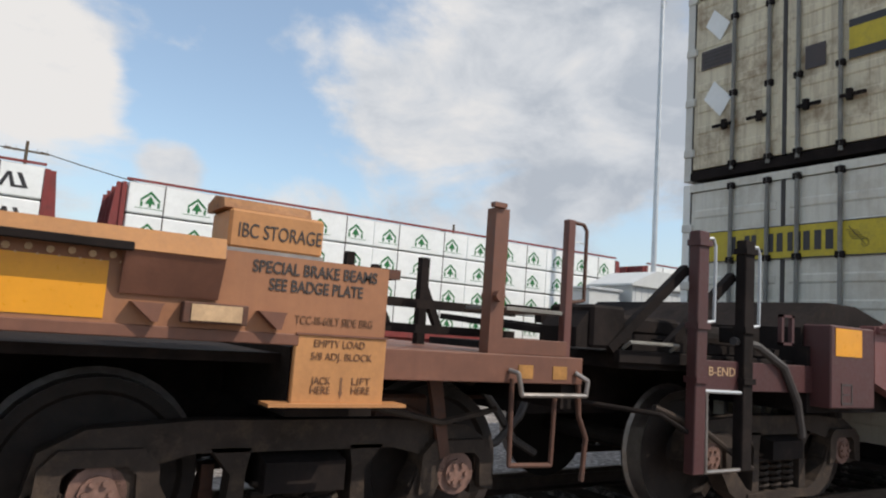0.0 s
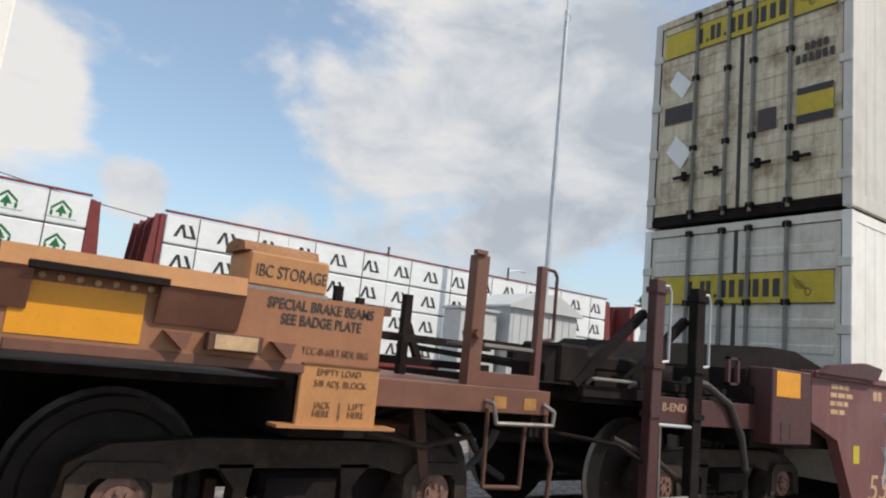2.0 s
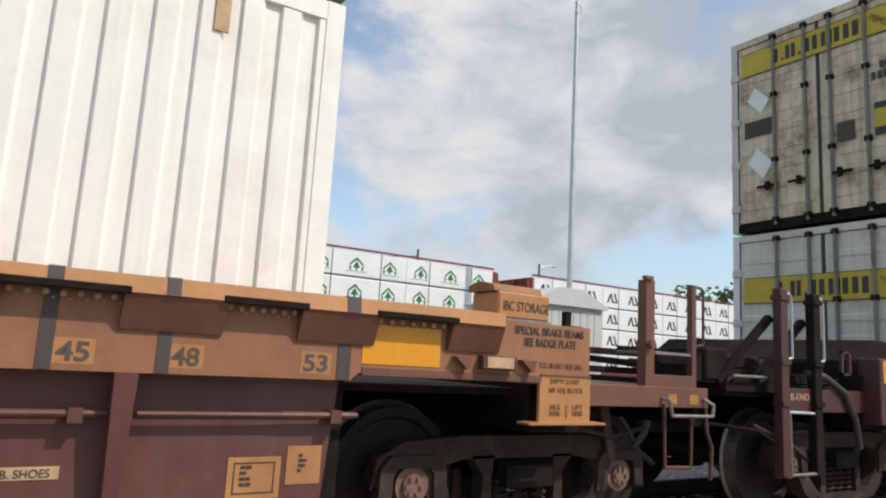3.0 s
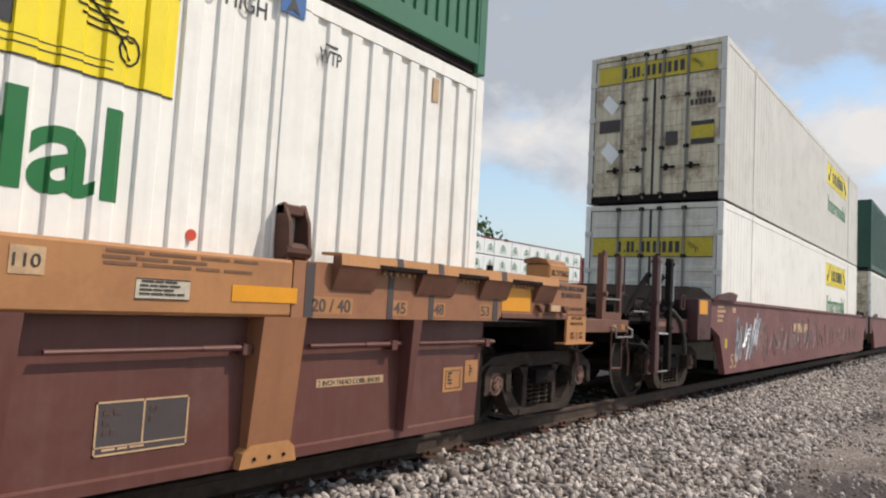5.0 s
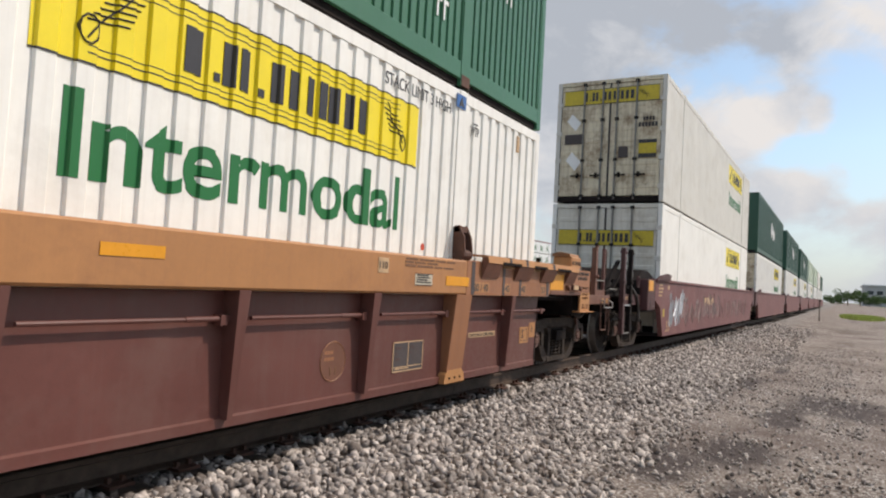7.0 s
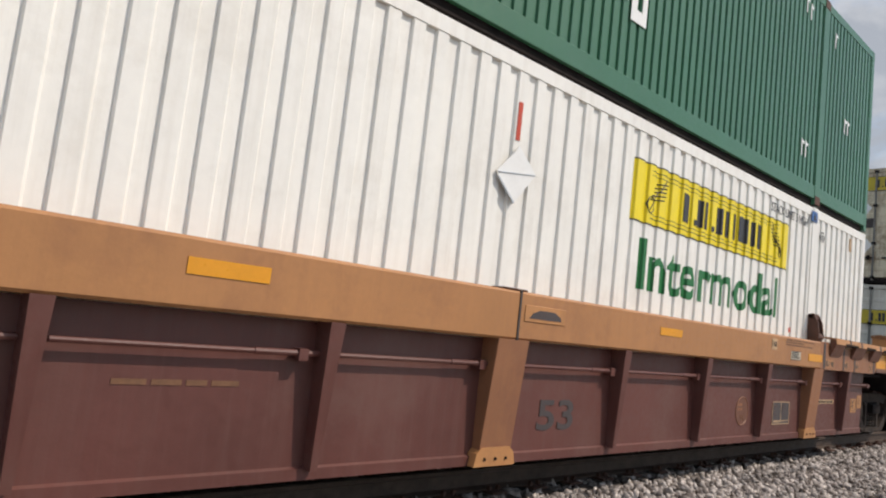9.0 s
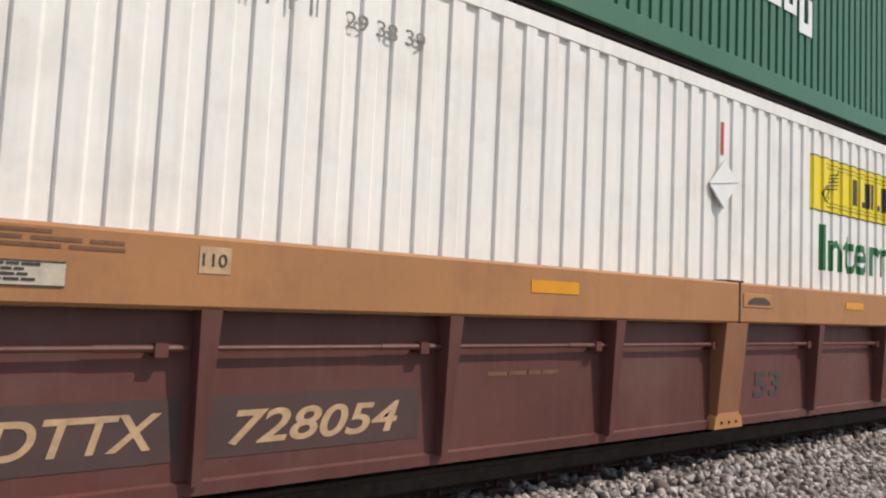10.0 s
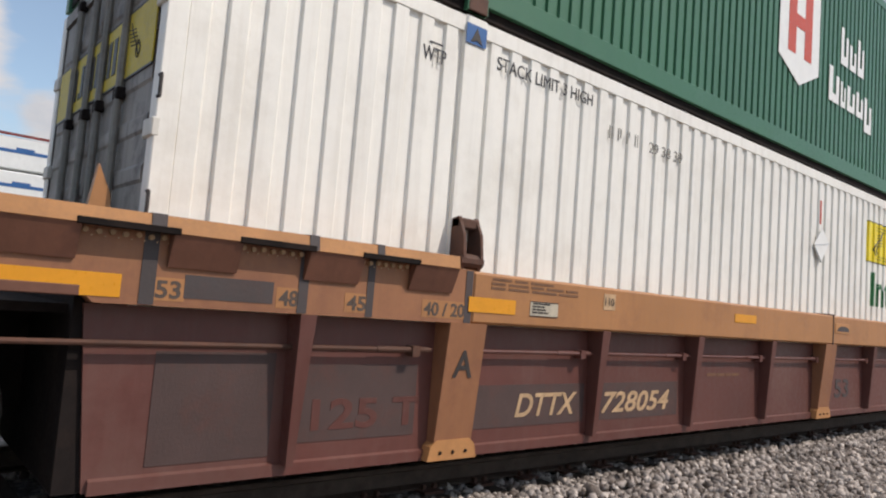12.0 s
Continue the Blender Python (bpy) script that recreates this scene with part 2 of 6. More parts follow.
SIGNBLUE = material("blue_sign_film", (0.03, 0.12, 0.33), 0.45, vary=0.08, scale=6, bump=0.0)
WRAP = material("white_lumber_wrap", (0.80, 0.82, 0.82), 0.35, vary=0.05, scale=2.0, fine=12, bump=0.5, bump_scale=7)
BULKHEAD = material("red_brown_bulkhead_paint", (0.20, 0.030, 0.028), 0.6, vary=0.2, scale=2, dirt=(0.07, 0.03, 0.03), dirt_amount=0.4)
RAILTOP = material("rail_steel", (0.075, 0.052, 0.040), 0.6, 0.2, vary=0.3, scale=6, dirt=(0.05, 0.025, 0.018), dirt_amount=0.6, gloss=0.3)
TIE = material("creosoted_timber", (0.055, 0.040, 0.030), 0.85, vary=0.3, scale=5, dirt=(0.13, 0.095, 0.075), dirt_amount=0.5, bump=0.5, bump_scale=40, tone=0.25)
SHED = material("grey_shed_metal", (0.55, 0.57, 0.57), 0.45, vary=0.05, scale=3)
CONCRETE = material("pale_concrete", (0.42, 0.43, 0.44), 0.8, vary=0.08, scale=0.2, fine=3)
GLASSDARK = material("dark_window_glass", (0.04, 0.05, 0.06), 0.1, vary=0.1, scale=1, bump=0.0)
LEAF = material("leaf_green", (0.055, 0.11, 0.022), 0.6, vary=0.35, scale=0.8, fine=6, bump=0.2)
BARK = material("bark", (0.09, 0.065, 0.045), 0.9, vary=0.3, scale=4)
GRASS = material("rough_grass", (0.34, 0.40, 0.09), 0.8, vary=0.3, scale=2)


def stone_material():
    m = material("ballast_stone", (0.335, 0.305, 0.285), 0.85, vary=0.18, scale=30, fine=120, bump=0.4, bump_scale=90)
    t = m.node_tree
    N, L = t.nodes.new, t.links.new
    b = t.nodes["Principled BSDF"]
    old = b.inputs["Base Color"].links[0].from_socket
    g = N("ShaderNodeNewGeometry")
    r = N("ShaderNodeValToRGB")
    r.color_ramp.elements[0].color, r.color_ramp.elements[1].color = (0.30, 0.25, 0.22, 1), (1.75, 1.68, 1.62, 1)
    e = r.color_ramp.elements.new(0.5); e.color = (0.85, 0.82, 0.80, 1)
    L(g.outputs["Random Per Island"], r.inputs[0])
    mx = N("ShaderNodeMix"); mx.data_type = "RGBA"; mx.blend_type = "MULTIPLY"
    mx.inputs["Factor"].default_value = 1.0
    L(old, mx.inputs[6]); L(r.outputs[0], mx.inputs[7]); L(mx.outputs[2], b.inputs["Base Color"])
    return m


def ground_material():
    """Grey crushed stone by the track, brown trodden dirt with patches further out, grass far off."""
    m = bpy.data.materials.new("gravel_and_dirt")
    m.use_nodes = True
    t = m.node_tree
    N, L = t.nodes.new, t.links.new
    b = t.nodes["Principled BSDF"]
    b.inputs["Roughness"].default_value = 0.95
    tc = N("ShaderNodeTexCoord")
    src = tc.outputs["Object"]
    sep = N("ShaderNodeSeparateXYZ"); L(src, sep.inputs[0])

    def noise_tex(sc, detail=8.0, r=0.65):
        n = N("ShaderNodeTexNoise")
        n.inputs["Scale"].default_value, n.inputs["Detail"].default_value, n.inputs["Roughness"].default_value = sc, detail, r
        L(src, n.inputs["Vector"])
        return n.outputs["Fac"]

    def ramp(v, lo, hi, a=0.0, c=1.0):
        r = N("ShaderNodeMapRange")
        for k, q in (("From Min", lo), ("From Max", hi), ("To Min", a), ("To Max", c)):
            r.inputs[k].default_value = q
        L(v, r.inputs["Value"])
        return r.outputs[0]

    def math2(op, a, c):
        n = N("ShaderNodeMath"); n.operation = op
        for k, q in ((0, a), (1, c)):
            if isinstance(q, (int, float)):
                n.inputs[k].default_value = q
            else:
                L(q, n.inputs[k])
        return n.outputs[0]

    def mix(f, a, c):
        n = N("ShaderNodeMix"); n.data_type = "RGBA"
        L(f, n.inputs["Factor"])
        for k, q in ((6, a), (7, c)):
            if isinstance(q, tuple):
                n.inputs[k].default_value = (*q, 1)
            else:
                L(q, n.inputs[k])
        return n.outputs[2]

    vor = N("ShaderNodeTexVoronoi"); vor.inputs["Scale"].default_value = 17.0
    L(src, vor.inputs["Vector"])
    sepc = N("ShaderNodeSeparateColor"); L(vor.outputs["Color"], sepc.inputs[0])
    stones = mix(sepc.outputs[0], (0.13, 0.115, 0.105), (0.42, 0.39, 0.37))
    # shade between the drawn stones, painted as a darker colour towards their edges
    gap_shade = ramp(vor.outputs["Distance"], 0.25, 0.75, 0.0, 0.75)
    stones = mix(gap_shade, stones, (0.10, 0.085, 0.075))
    dirt = mix(ramp(noise_tex(0.9), 0.38, 0.62), (0.100, 0.067, 0.052), (0.205, 0.160, 0.130))
    dirt = mix(ramp(noise_tex(34.0, 3.0), 0.50, 0.60), dirt, (0.46, 0.43, 0.40))
    dark = ramp(noise_tex(0.45, 9.0, 0.7), 0.48, 0.60, 0.0, 0.85)
    dirt = mix(dark, dirt, (0.095, 0.064, 0.053))
    stains = []
    for cx, cy, rx, ry in ((15.9, 1.35, 1.5, 0.45), (13.4, 1.75, 0.9, 0.35), (15.6, -0.65, 1.3, 0.75), (20.7, 0.5, 0.9, 0.16), (10.4, 0.9, 0.9, 0.5), (14.0, 0.0, 1.0, 0.3), (11.3, 0.3, 0.8, 0.4), (17.8, 0.9, 1.1, 0.3), (9.3, -0.1, 0.7, 0.4), (24.5, 0.9, 2.2, 0.5)):
        off = N("ShaderNodeVectorMath"); off.operation = "SUBTRACT"; off.inputs[1].default_value = (cx, cy, 0)
        L(src, off.inputs[0])
        sq = N("ShaderNodeVectorMath"); sq.operation = "DIVIDE"; sq.inputs[1].default_value = (rx, ry, 50)
        L(off.outputs[0], sq.inputs[0])
        ln = N("ShaderNodeVectorMath"); ln.operation = "LENGTH"
        L(sq.outputs[0], ln.inputs[0])
        d = math2("ADD", ln.outputs["Value"], ramp(noise_tex(2.2), 0.2, 0.8, -0.5, 0.5))
        stains.append(ramp(d, 0.65, 1.25, 0.95, 0.0))
    edge = math2("ADD", sep.outputs["Y"], ramp(noise_tex(0.8), 0.2, 0.8, -1.6, 1.6))
    near = ramp(edge, 1.5, 2.7)
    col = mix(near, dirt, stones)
    for f in stains:
        col = mix(f, col, (0.050, 0.036, 0.033))
    far = math2("MULTIPLY", ramp(math2("ABSOLUTE", math2("SUBTRACT", sep.outputs["Y"], -1.0), 0.0), 14.0, 24.0), ramp(noise_tex(0.05), 0.40, 0.55))
    col = mix(far, col, (0.12, 0.15, 0.045))
    L(col, b.inputs["Base Color"])
    bp = N("ShaderNodeBump"); bp.inputs["Strength"].default_value, bp.inputs["Distance"].default_value = 0.9, 0.03
    L(math2("ADD", math2("MULTIPLY", vor.outputs["Distance"], -0.8), noise_tex(22.0)), bp.inputs["Height"])
    L(bp.outputs[0], b.inputs["Normal"])
    return m


STONE = stone_material()
GROUND = ground_material()


# ---------------------------------------------------------------- mesh helpers
def mesh_of(name, bm, mat):
    me = bpy.data.meshes.new(name)
    bmesh.ops.recalc_face_normals(bm, faces=bm.faces)
    bm.to_mesh(me)
    bm.free()
    me.materials.append(mat)
    return me


def part(name, bm, mat, parent, label="", at=None):
    ob = new(name, mesh_of(name, bm, mat) if isinstance(bm, bmesh.types.BMesh) else bm)
    ob.parent = parent
    if at is not None:
        ob.matrix_basis = at
    if label:
        ob["label"] = label
    return ob


def thing(name, m, label, category, group="", kind=""):
    ob = new(name)
    ob.empty_display_size = 0.2
    ob.matrix_basis = m
    return tagged(ob, label, category, group, kind)


def box(bm, x0, x1, y0, y1, z0, z1, bevel=0.0):
    v = [bm.verts.new((x, y, z)) for z in (z0, z1) for y in (y0, y1) for x in (x0, x1)]
    fs = [bm.faces.new([v[i] for i in q]) for q in ((0, 2, 3, 1), (4, 5, 7, 6), (0, 1, 5, 4), (2, 6, 7, 3), (0, 4, 6, 2), (1, 3, 7, 5))]
    if bevel:
        bmesh.ops.bevel(bm, geom=list({e for f in fs for e in f.edges}), offset=bevel, segments=1, affect="EDGES")
    return bm


def prism(bm, pts, axis, a, b):
    """A closed outline drawn out along an axis. pts: the two other coordinates in order (y,z), (x,z) or (x,y)."""
    def place(p, h):
        return {"x": (h, p[0], p[1]), "y": (p[0], h, p[1]), "z": (p[0], p[1], h)}[axis]
    lo, hi = [bm.verts.new(place(p, a)) for p in pts], [bm.verts.new(place(p, b)) for p in pts]
    bm.faces.new(lo), bm.faces.new(hi[::-1])
    for i in range(len(pts)):
        j = (i + 1) % len(pts)
        bm.faces.new((lo[i], lo[j], hi[j], hi[i]))
    return bm


def rod(bm, p, q, r, n=8, r2=None):
    p, q = Vector(p), Vector(q)
    d = (q - p)
    m = Matrix.Translation((p + q) / 2) @ d.to_track_quat("Z", "Y").to_matrix().to_4x4()
    bmesh.ops.create_cone(bm, cap_ends=True, segments=n, radius1=r, radius2=r if r2 is None else r2, depth=d.length, matrix=m)
    return bm


def pipe(bm, pts, r, n=8):
    for a, b in zip(pts, pts[1:]):
        rod(bm, a, b, r, n)
    for a in pts[1:-1]:
        bmesh.ops.create_icosphere(bm, subdivisions=1, radius=r * 1.02, matrix=Matrix.Translation(a))
    return bm


def beam(bm, p, q, w, h):
    """A square bar from p to q."""
    p, q = Vector(p), Vector(q)
    d = q - p
    m = Matrix.Translation((p + q) / 2) @ d.to_track_quat("Z", "Y").to_matrix().to_4x4() @ Matrix.Diagonal((w, h, d.length, 1))
    bmesh.ops.create_cube(bm, size=1.0, matrix=m)
    return bm


def plate(x0, x1, y, z0, z1, t=0.003):
    return box(bmesh.new(), x0, x1, y - t, y, z0, z1)


def lettering(name, words, size, mat, parent, x, y, z, width=None, shear=0.0, side="south", align="LEFT", bold=0.0, label=""):
    """Painted words on an upright face; (x, z) is the lower corner, width fits them to a length."""
    cu = bpy.data.curves.new(name, "FONT")
    cu.body, cu.size, cu.extrude, cu.shear, cu.align_x, cu.offset = words, size, 0.0015, shear, align, bold
    ob = bpy.data.objects.new(name, cu)
    scene.collection.objects.link(ob)
    dg = bpy.context.evaluated_depsgraph_get()
    me = bpy.data.meshes.new_from_object(ob.evaluated_get(dg))
    scene.collection.objects.unlink(ob)
    bpy.data.objects.remove(ob)
    me.name = name
    xs = [v.co.x for v in me.vertices]
    if width and xs:
        k = width / (max(xs) - min(xs))
        for v in me.vertices:
            v.co.x = (v.co.x - min(xs)) * k
    me.materials.clear()
    me.materials.append(mat)
    turn = {"south": (90, 0, 0), "west": (90, 0, -90)}[side]
    return part(name, me, mat, parent, label, pose(x, y, z, *turn))


def bars(bm, x0, x1, y, z0, z1, rows, rng, t=0.0025, gap=0.45, words=(2, 5)):
    """Rows of unreadable writing as short bars."""
    h = (z1 - z0) / rows
    for k in range(rows):
        zt = z1 - k * h
        x = x0 + rng.uniform(0, 0.04) * (x1 - x0)
        for _ in range(rng.randint(*words)):
            w = (x1 - x0) * rng.uniform(0.12, 0.26)
            if x + w > x1:
                break
            box(bm, x, x + w, y - t, y, zt - h * (1 - gap), zt)
            x += w + (x1 - x0) * 0.03
    return bm


RAIL, AXIS = 0.37, 4.18     # rail top and middle of the near track
TRAIN, LUMBER = [], []
rng = random.Random(7)


# ---------------------------------------------------------------- ground and track
def ground_height(x, y):
    bed = np.clip((y - 1.2) / 1.5, 0, 1)
    bed = bed * bed * (3 - 2 * bed)
    out = np.clip((y - 6.0) / 1.8, 0, 1)
    h = 0.15 * bed * (1 - 0.75 * out)
    bed2 = np.clip((y - 16.8) / 1.4, 0, 1) * np.clip((24.4 - y) / 1.4, 0, 1)
    return h + 0.17 * bed2


def make_ground():
    xs = np.concatenate([[-3000, -1200, -500, -200, -90, -45], np.arange(-30, 60, 0.5), np.arange(60, 200, 5), [220, 300, 500, 900, 1600, 3500]])
    ys = np.concatenate([[-3000, -1200, -400, -150, -60, -30, -15], np.arange(-10, 26, 0.3), [30, 40, 70, 150, 400, 1200, 3500]])
    X, Y = np.meshgrid(xs, ys, indexing="ij")
    r = np.random.RandomState(3)
    near = (np.abs(Y) < 25) & (X > -40) & (X < 190)
    Z = ground_height(X, Y) + near * r.uniform(-0.018, 0.018, X.shape)
    n, k = X.shape
    idx = np.arange(n * k).reshape(n, k)
    faces = np.stack([idx[:-1, :-1], idx[1:, :-1], idx[1:, 1:], idx[:-1, 1:]], -1).reshape(-1, 4)
    me = bpy.data.meshes.new("ground")
    me.from_pydata(np.stack([X, Y, Z], -1).reshape(-1, 3).tolist(), [], faces.tolist())
    me.polygons.foreach_set("use_smooth", [True] * len(me.polygons))
    me.materials.append(GROUND)
    return tagged(new("ground", me), "grey gravel and trodden brown dirt beside the railway", "ground", kind="structure")


def make_stones():
    """Crushed stone of the track bed: many small angular lumps in one mesh."""
    r = np.random.RandomState(11)
    bm = bmesh.new()
    bmesh.ops.create_icosphere(bm, subdivisions=1, radius=1.0)
    base = np.array([v.co[:] for v in bm.verts])
    tri = np.array([[v.index for v in f.verts] for f in bm.faces])
    bm.free()

    def scatter(n, x0, x1, y0, y1, s0, s1, power):
        x = x0 + (x1 - x0) * r.uniform(0, 1, n) ** power
        y = r.uniform(y0, y1, n)
        return x, y, r.uniform(s0, s1, n)

    lots = [scatter(19000, 4.5, 24.0, 1.0, 3.45, 0.017, 0.038, 1.3), scatter(5500, 4.5, 28.0, -0.9, 1.3, 0.008, 0.024, 1.4),
            scatter(3500, 4.0, 32.0, -4.5, -0.2, 0.008, 0.022, 1.2), scatter(3500, -8.0, 16.0, 3.3, 5.1, 0.02, 0.045, 1.0), scatter(6500, -10.0, 26.0, 2.7, 3.35, 0.018, 0.038, 1.0),
            scatter(8500, -20.0, 6.5, 1.1, 3.45, 0.018, 0.040, 1.0), scatter(3500, -20.0, 7.5, -1.2, 1.4, 0.010, 0.030, 1.0), scatter(3000, 22.0, 48.0, 0.6, 3.4, 0.022, 0.046, 1.3)]
    x, y, s = (np.concatenate(q) for q in zip(*lots))
    x, y = x + r.normal(0, 0.5, len(x)), np.minimum(y + r.normal(0, 0.10, len(x)) * (y < 3.2), 5.2)
    off = np.abs((x + 39.4 + 0.26) % 0.52 - 0.26)
    keep = ~((y > 3.04) & (y < 5.5) & (off < 0.15))
    x, y, s = x[keep], y[keep], s[keep]
    n = len(x)
    z = ground_height(x, y) + s * 0.25 + 0.035 * ((y > 2.75) & (y < 3.2))
    k = len(base)
    V = base[None] * (0.52 + 0.90 * r.uniform(0, 1, (n, k, 1)))
    V = V * r.uniform(0.42, 1.5, (n, 1, 3)) * s[:, None, None]
    a = r.uniform(0, 6.283, n)
    c, q = np.cos(a)[:, None], np.sin(a)[:, None]
    b = r.uniform(-0.6, 0.6, n)
    cb, sb = np.cos(b)[:, None], np.sin(b)[:, None]
    px, py, pz = V[..., 0], V[..., 1] * cb - V[..., 2] * sb, V[..., 1] * sb + V[..., 2] * cb
    P = np.stack([px * c - py * q + x[:, None], px * q + py * c + y[:, None], pz + z[:, None]], -1).reshape(-1, 3)
    F = (tri[None] + (np.arange(n) * k)[:, None, None]).reshape(-1, 3)
    me = bpy.data.meshes.new("ballast_stones")
    me.vertices.add(len(P)); me.vertices.foreach_set("co", P.ravel())
    me.loops.add(F.size); me.loops.foreach_set("vertex_index", F.ravel().astype(np.int32))
    me.polygons.add(len(F)); me.polygons.foreach_set("loop_start", np.arange(0, F.size, 3, dtype=np.int32))
    me.update(calc_edges=True)
    me.materials.append(STONE)
    tagged(new("ballast_stones", me), "loose angular grey crushed stone along the track", "gravel", kind="stuff")


RAILSHAPE = [(-0.07, -0.171), (0.07, -0.171), (0.07, -0.158), (0.012, -0.14), (0.010, -0.045), (0.036, -0.032), (0.036, -0.006), (0.028, 0.0), (-0.028, 0.0), (-0.036, -0.006), (-0.036, -0.032), (-0.010, -0.045), (-0.012, -0.14), (-0.07, -0.158)]


def make_track(name, axis, top, x0, x1, ties, label):
    tr = thing(name, pose(0, axis, top), label, "railway track", kind="structure")
    for side in (-1, 1):
        part("rail", prism(bmesh.new(), [(side * 0.752 + p, q) for p, q in RAILSHAPE], "x", x0, x1), RAILTOP, tr)
    tie = mesh_of("tie", box(bmesh.new(), -0.115, 0.115, -1.3, 1.3, -0.32, -0.185, 0.008), TIE)
    tp = mesh_of("tie_plate", box(bmesh.new(), -0.09, 0.09, -0.17, 0.17, -0.186, -0.166), RUST)
    spike_bm = bmesh.new()
    for dx, dy in ((-0.05, -0.09), (0.05, 0.09), (0.055, -0.09), (-0.055, 0.09)):
        box(spike_bm, dx - 0.012, dx + 0.012, dy - 0.016, dy + 0.016, -0.17, -0.13)
    spike = mesh_of("spikes", spike_bm, RUST)
    r = random.Random(5)
    for k in range(ties):
        x = x0 + 0.6 + k * 0.52
        if x > x1 - 0.3:
            break
        part("tie", tie, TIE, tr, at=pose(x + r.uniform(-0.02, 0.02), r.uniform(-0.05, 0.05), r.uniform(-0.008, 0.004), 0, 0, r.uniform(-1.2, 1.2)))
        if name == "railway_track" and 0 < x < 40:
            part("tie_plate", tp, RUST, tr, at=pose(x, -0.752, 0))
            part("spikes", spike, RUST, tr, at=pose(x, -0.752, 0))
    return tr


make_ground()
make_stones()
make_track("railway_track", AXIS, RAIL, -40, 260, 270, "rusty steel rails on dark timber ties in stone ballast")
make_track("far_railway_track", 20.4, RAIL, -190, 250, 251, "second railway track behind the near one")


# ---------------------------------------------------------------- railway trucks
def side_frame_mesh():
    """Cast side frame seen from the side: an arched top over two pedestals, a spring window in the middle and two slanting struts."""
    bm = bmesh.new()
    y0, y1 = -0.06, 0.06
    top = [(-1.16, 0.44), (-1.12, 0.62), (-0.95, 0.71), (-0.5, 0.745), (0.5, 0.745), (0.95, 0.71), (1.12, 0.62), (1.16, 0.44)]
    low = [(1.02, 0.40), (1.02, 0.56), (0.74, 0.56), (0.66, 0.56), (0.50, 0.60), (-0.50, 0.60), (-0.66, 0.56), (-1.02, 0.56), (-1.02, 0.40)]
    prism(bm, top + low, "y", y0, y1)
    for s in (-1, 1):
        prism(bm, [(s * 0.86, 0.58), (s * 0.70, 0.62), (s * 0.655, 0.50), (s * 0.60, 0.36), (s * 0.46, 0.22), (s * 0.28, 0.15), (s * 0.52, 0.115), (s * 0.66, 0.20), (s * 0.76, 0.36)], "y", y0 - 0.02, y1)
        prism(bm, [(s * 0.44, 0.62), (s * 0.25, 0.62), (s * 0.27, 0.50), (s * 0.27, 0.17), (s * 0.36, 0.17), (s * 0.34, 0.50)], "y", y0, y1)
        prism(bm, [(s * 1.14, 0.46), (s * 1.00, 0.46), (s * 1.00, 0.34), (s * 1.14, 0.36)], "y", y0, y1)
        prism(bm, [(s * 0.74, 0.46), (s * 0.66, 0.52), (s * 0.60, 0.40), (s * 0.72, 0.34)], "y", y0, y1)
    box(bm, -0.45, 0.45, y0 - 0.03, y1 + 0.03, 0.115, 0.175)
    return mesh_of("side_frame", bm, TRUCKIRON)


def spring_mesh():
    """A coil of round steel."""
    bm = bmesh.new()
    rings = []
    for k in range(56):
        a = k * 0.7
        out = Vector((math.cos(a), math.sin(a), 0))
        mid = out * 0.055 + Vector((0, 0, 0.18 + k * 0.0053))
        rings.append([bm.verts.new(mid + out * (0.015 * math.cos(q * 1.2566)) + Vector((0, 0, 0.015 * math.sin(q * 1.2566)))) for q in range(5)])
    for p, q in zip(rings, rings[1:]):
        for i in range(5):
            bm.faces.new((p[i], p[(i + 1) % 5], q[(i + 1) % 5], q[i]))
    bm.faces.new(rings[0]), bm.faces.new(rings[-1][::-1])
    return mesh_of("spring", bm, TRUCKIRON)


def wheelset_mesh():
    bm = bmesh.new()
    rod(bm, (0, -0.98, 0), (0, 0.98, 0), 0.075, 12)
    for s in (-1, 1):
        n = 32
        ring = [(0.457, 0.70), (0.45, 0.82), (0.39, 0.82), (0.37, 0.79), (0.15, 0.80), (0.12, 0.84), (0.0, 0.84)]
        back = [(0.487, 0.685), (0.457, 0.70)]
        prof = [(0.0, 0.66), (0.37, 0.68), (0.487, 0.672)] + back + ring
        rows = []
        for k in range(n):
            a = 2 * math.pi * k / n
            rows.append([bm.verts.new((r * math.cos(a), s * y, r * math.sin(a))) for r, y in prof])
        for k in range(n):
            p, q = rows[k], rows[(k + 1) % n]
            for i in range(len(prof) - 1):
                bm.faces.new((p[i], p[i + 1], q[i + 1], q[i]))
        for k in range(6):
            a = k * math.pi / 3
            rod(bm, (0.05 * math.cos(a), s * 0.98, 0.05 * math.sin(a)), (0.05 * math.cos(a), s * 1.105, 0.05 * math.sin(a)), 0.014, 6)
        rod(bm, (0, s * 0.95, 0), (0, s * 1.07, 0), 0.115, 16)
        rod(bm, (0, s * 1.07, 0), (0, s * 1.09, 0), 0.075, 12)
    bmesh.ops.remove_doubles(bm, verts=bm.verts, dist=0.0004)
    for f in bm.faces:
        mid = f.calc_center_median()
        f.material_index = 1 if abs(mid.y) > 0.94 else 2 if math.hypot(mid.x, mid.z) > 0.44 and abs(mid.y) > 0.69 else 0
    me = mesh_of("wheelset", bm, WHEELIRON)
    me.materials.append(CAPRUST)
    me.materials.append(STEEL)
    return me


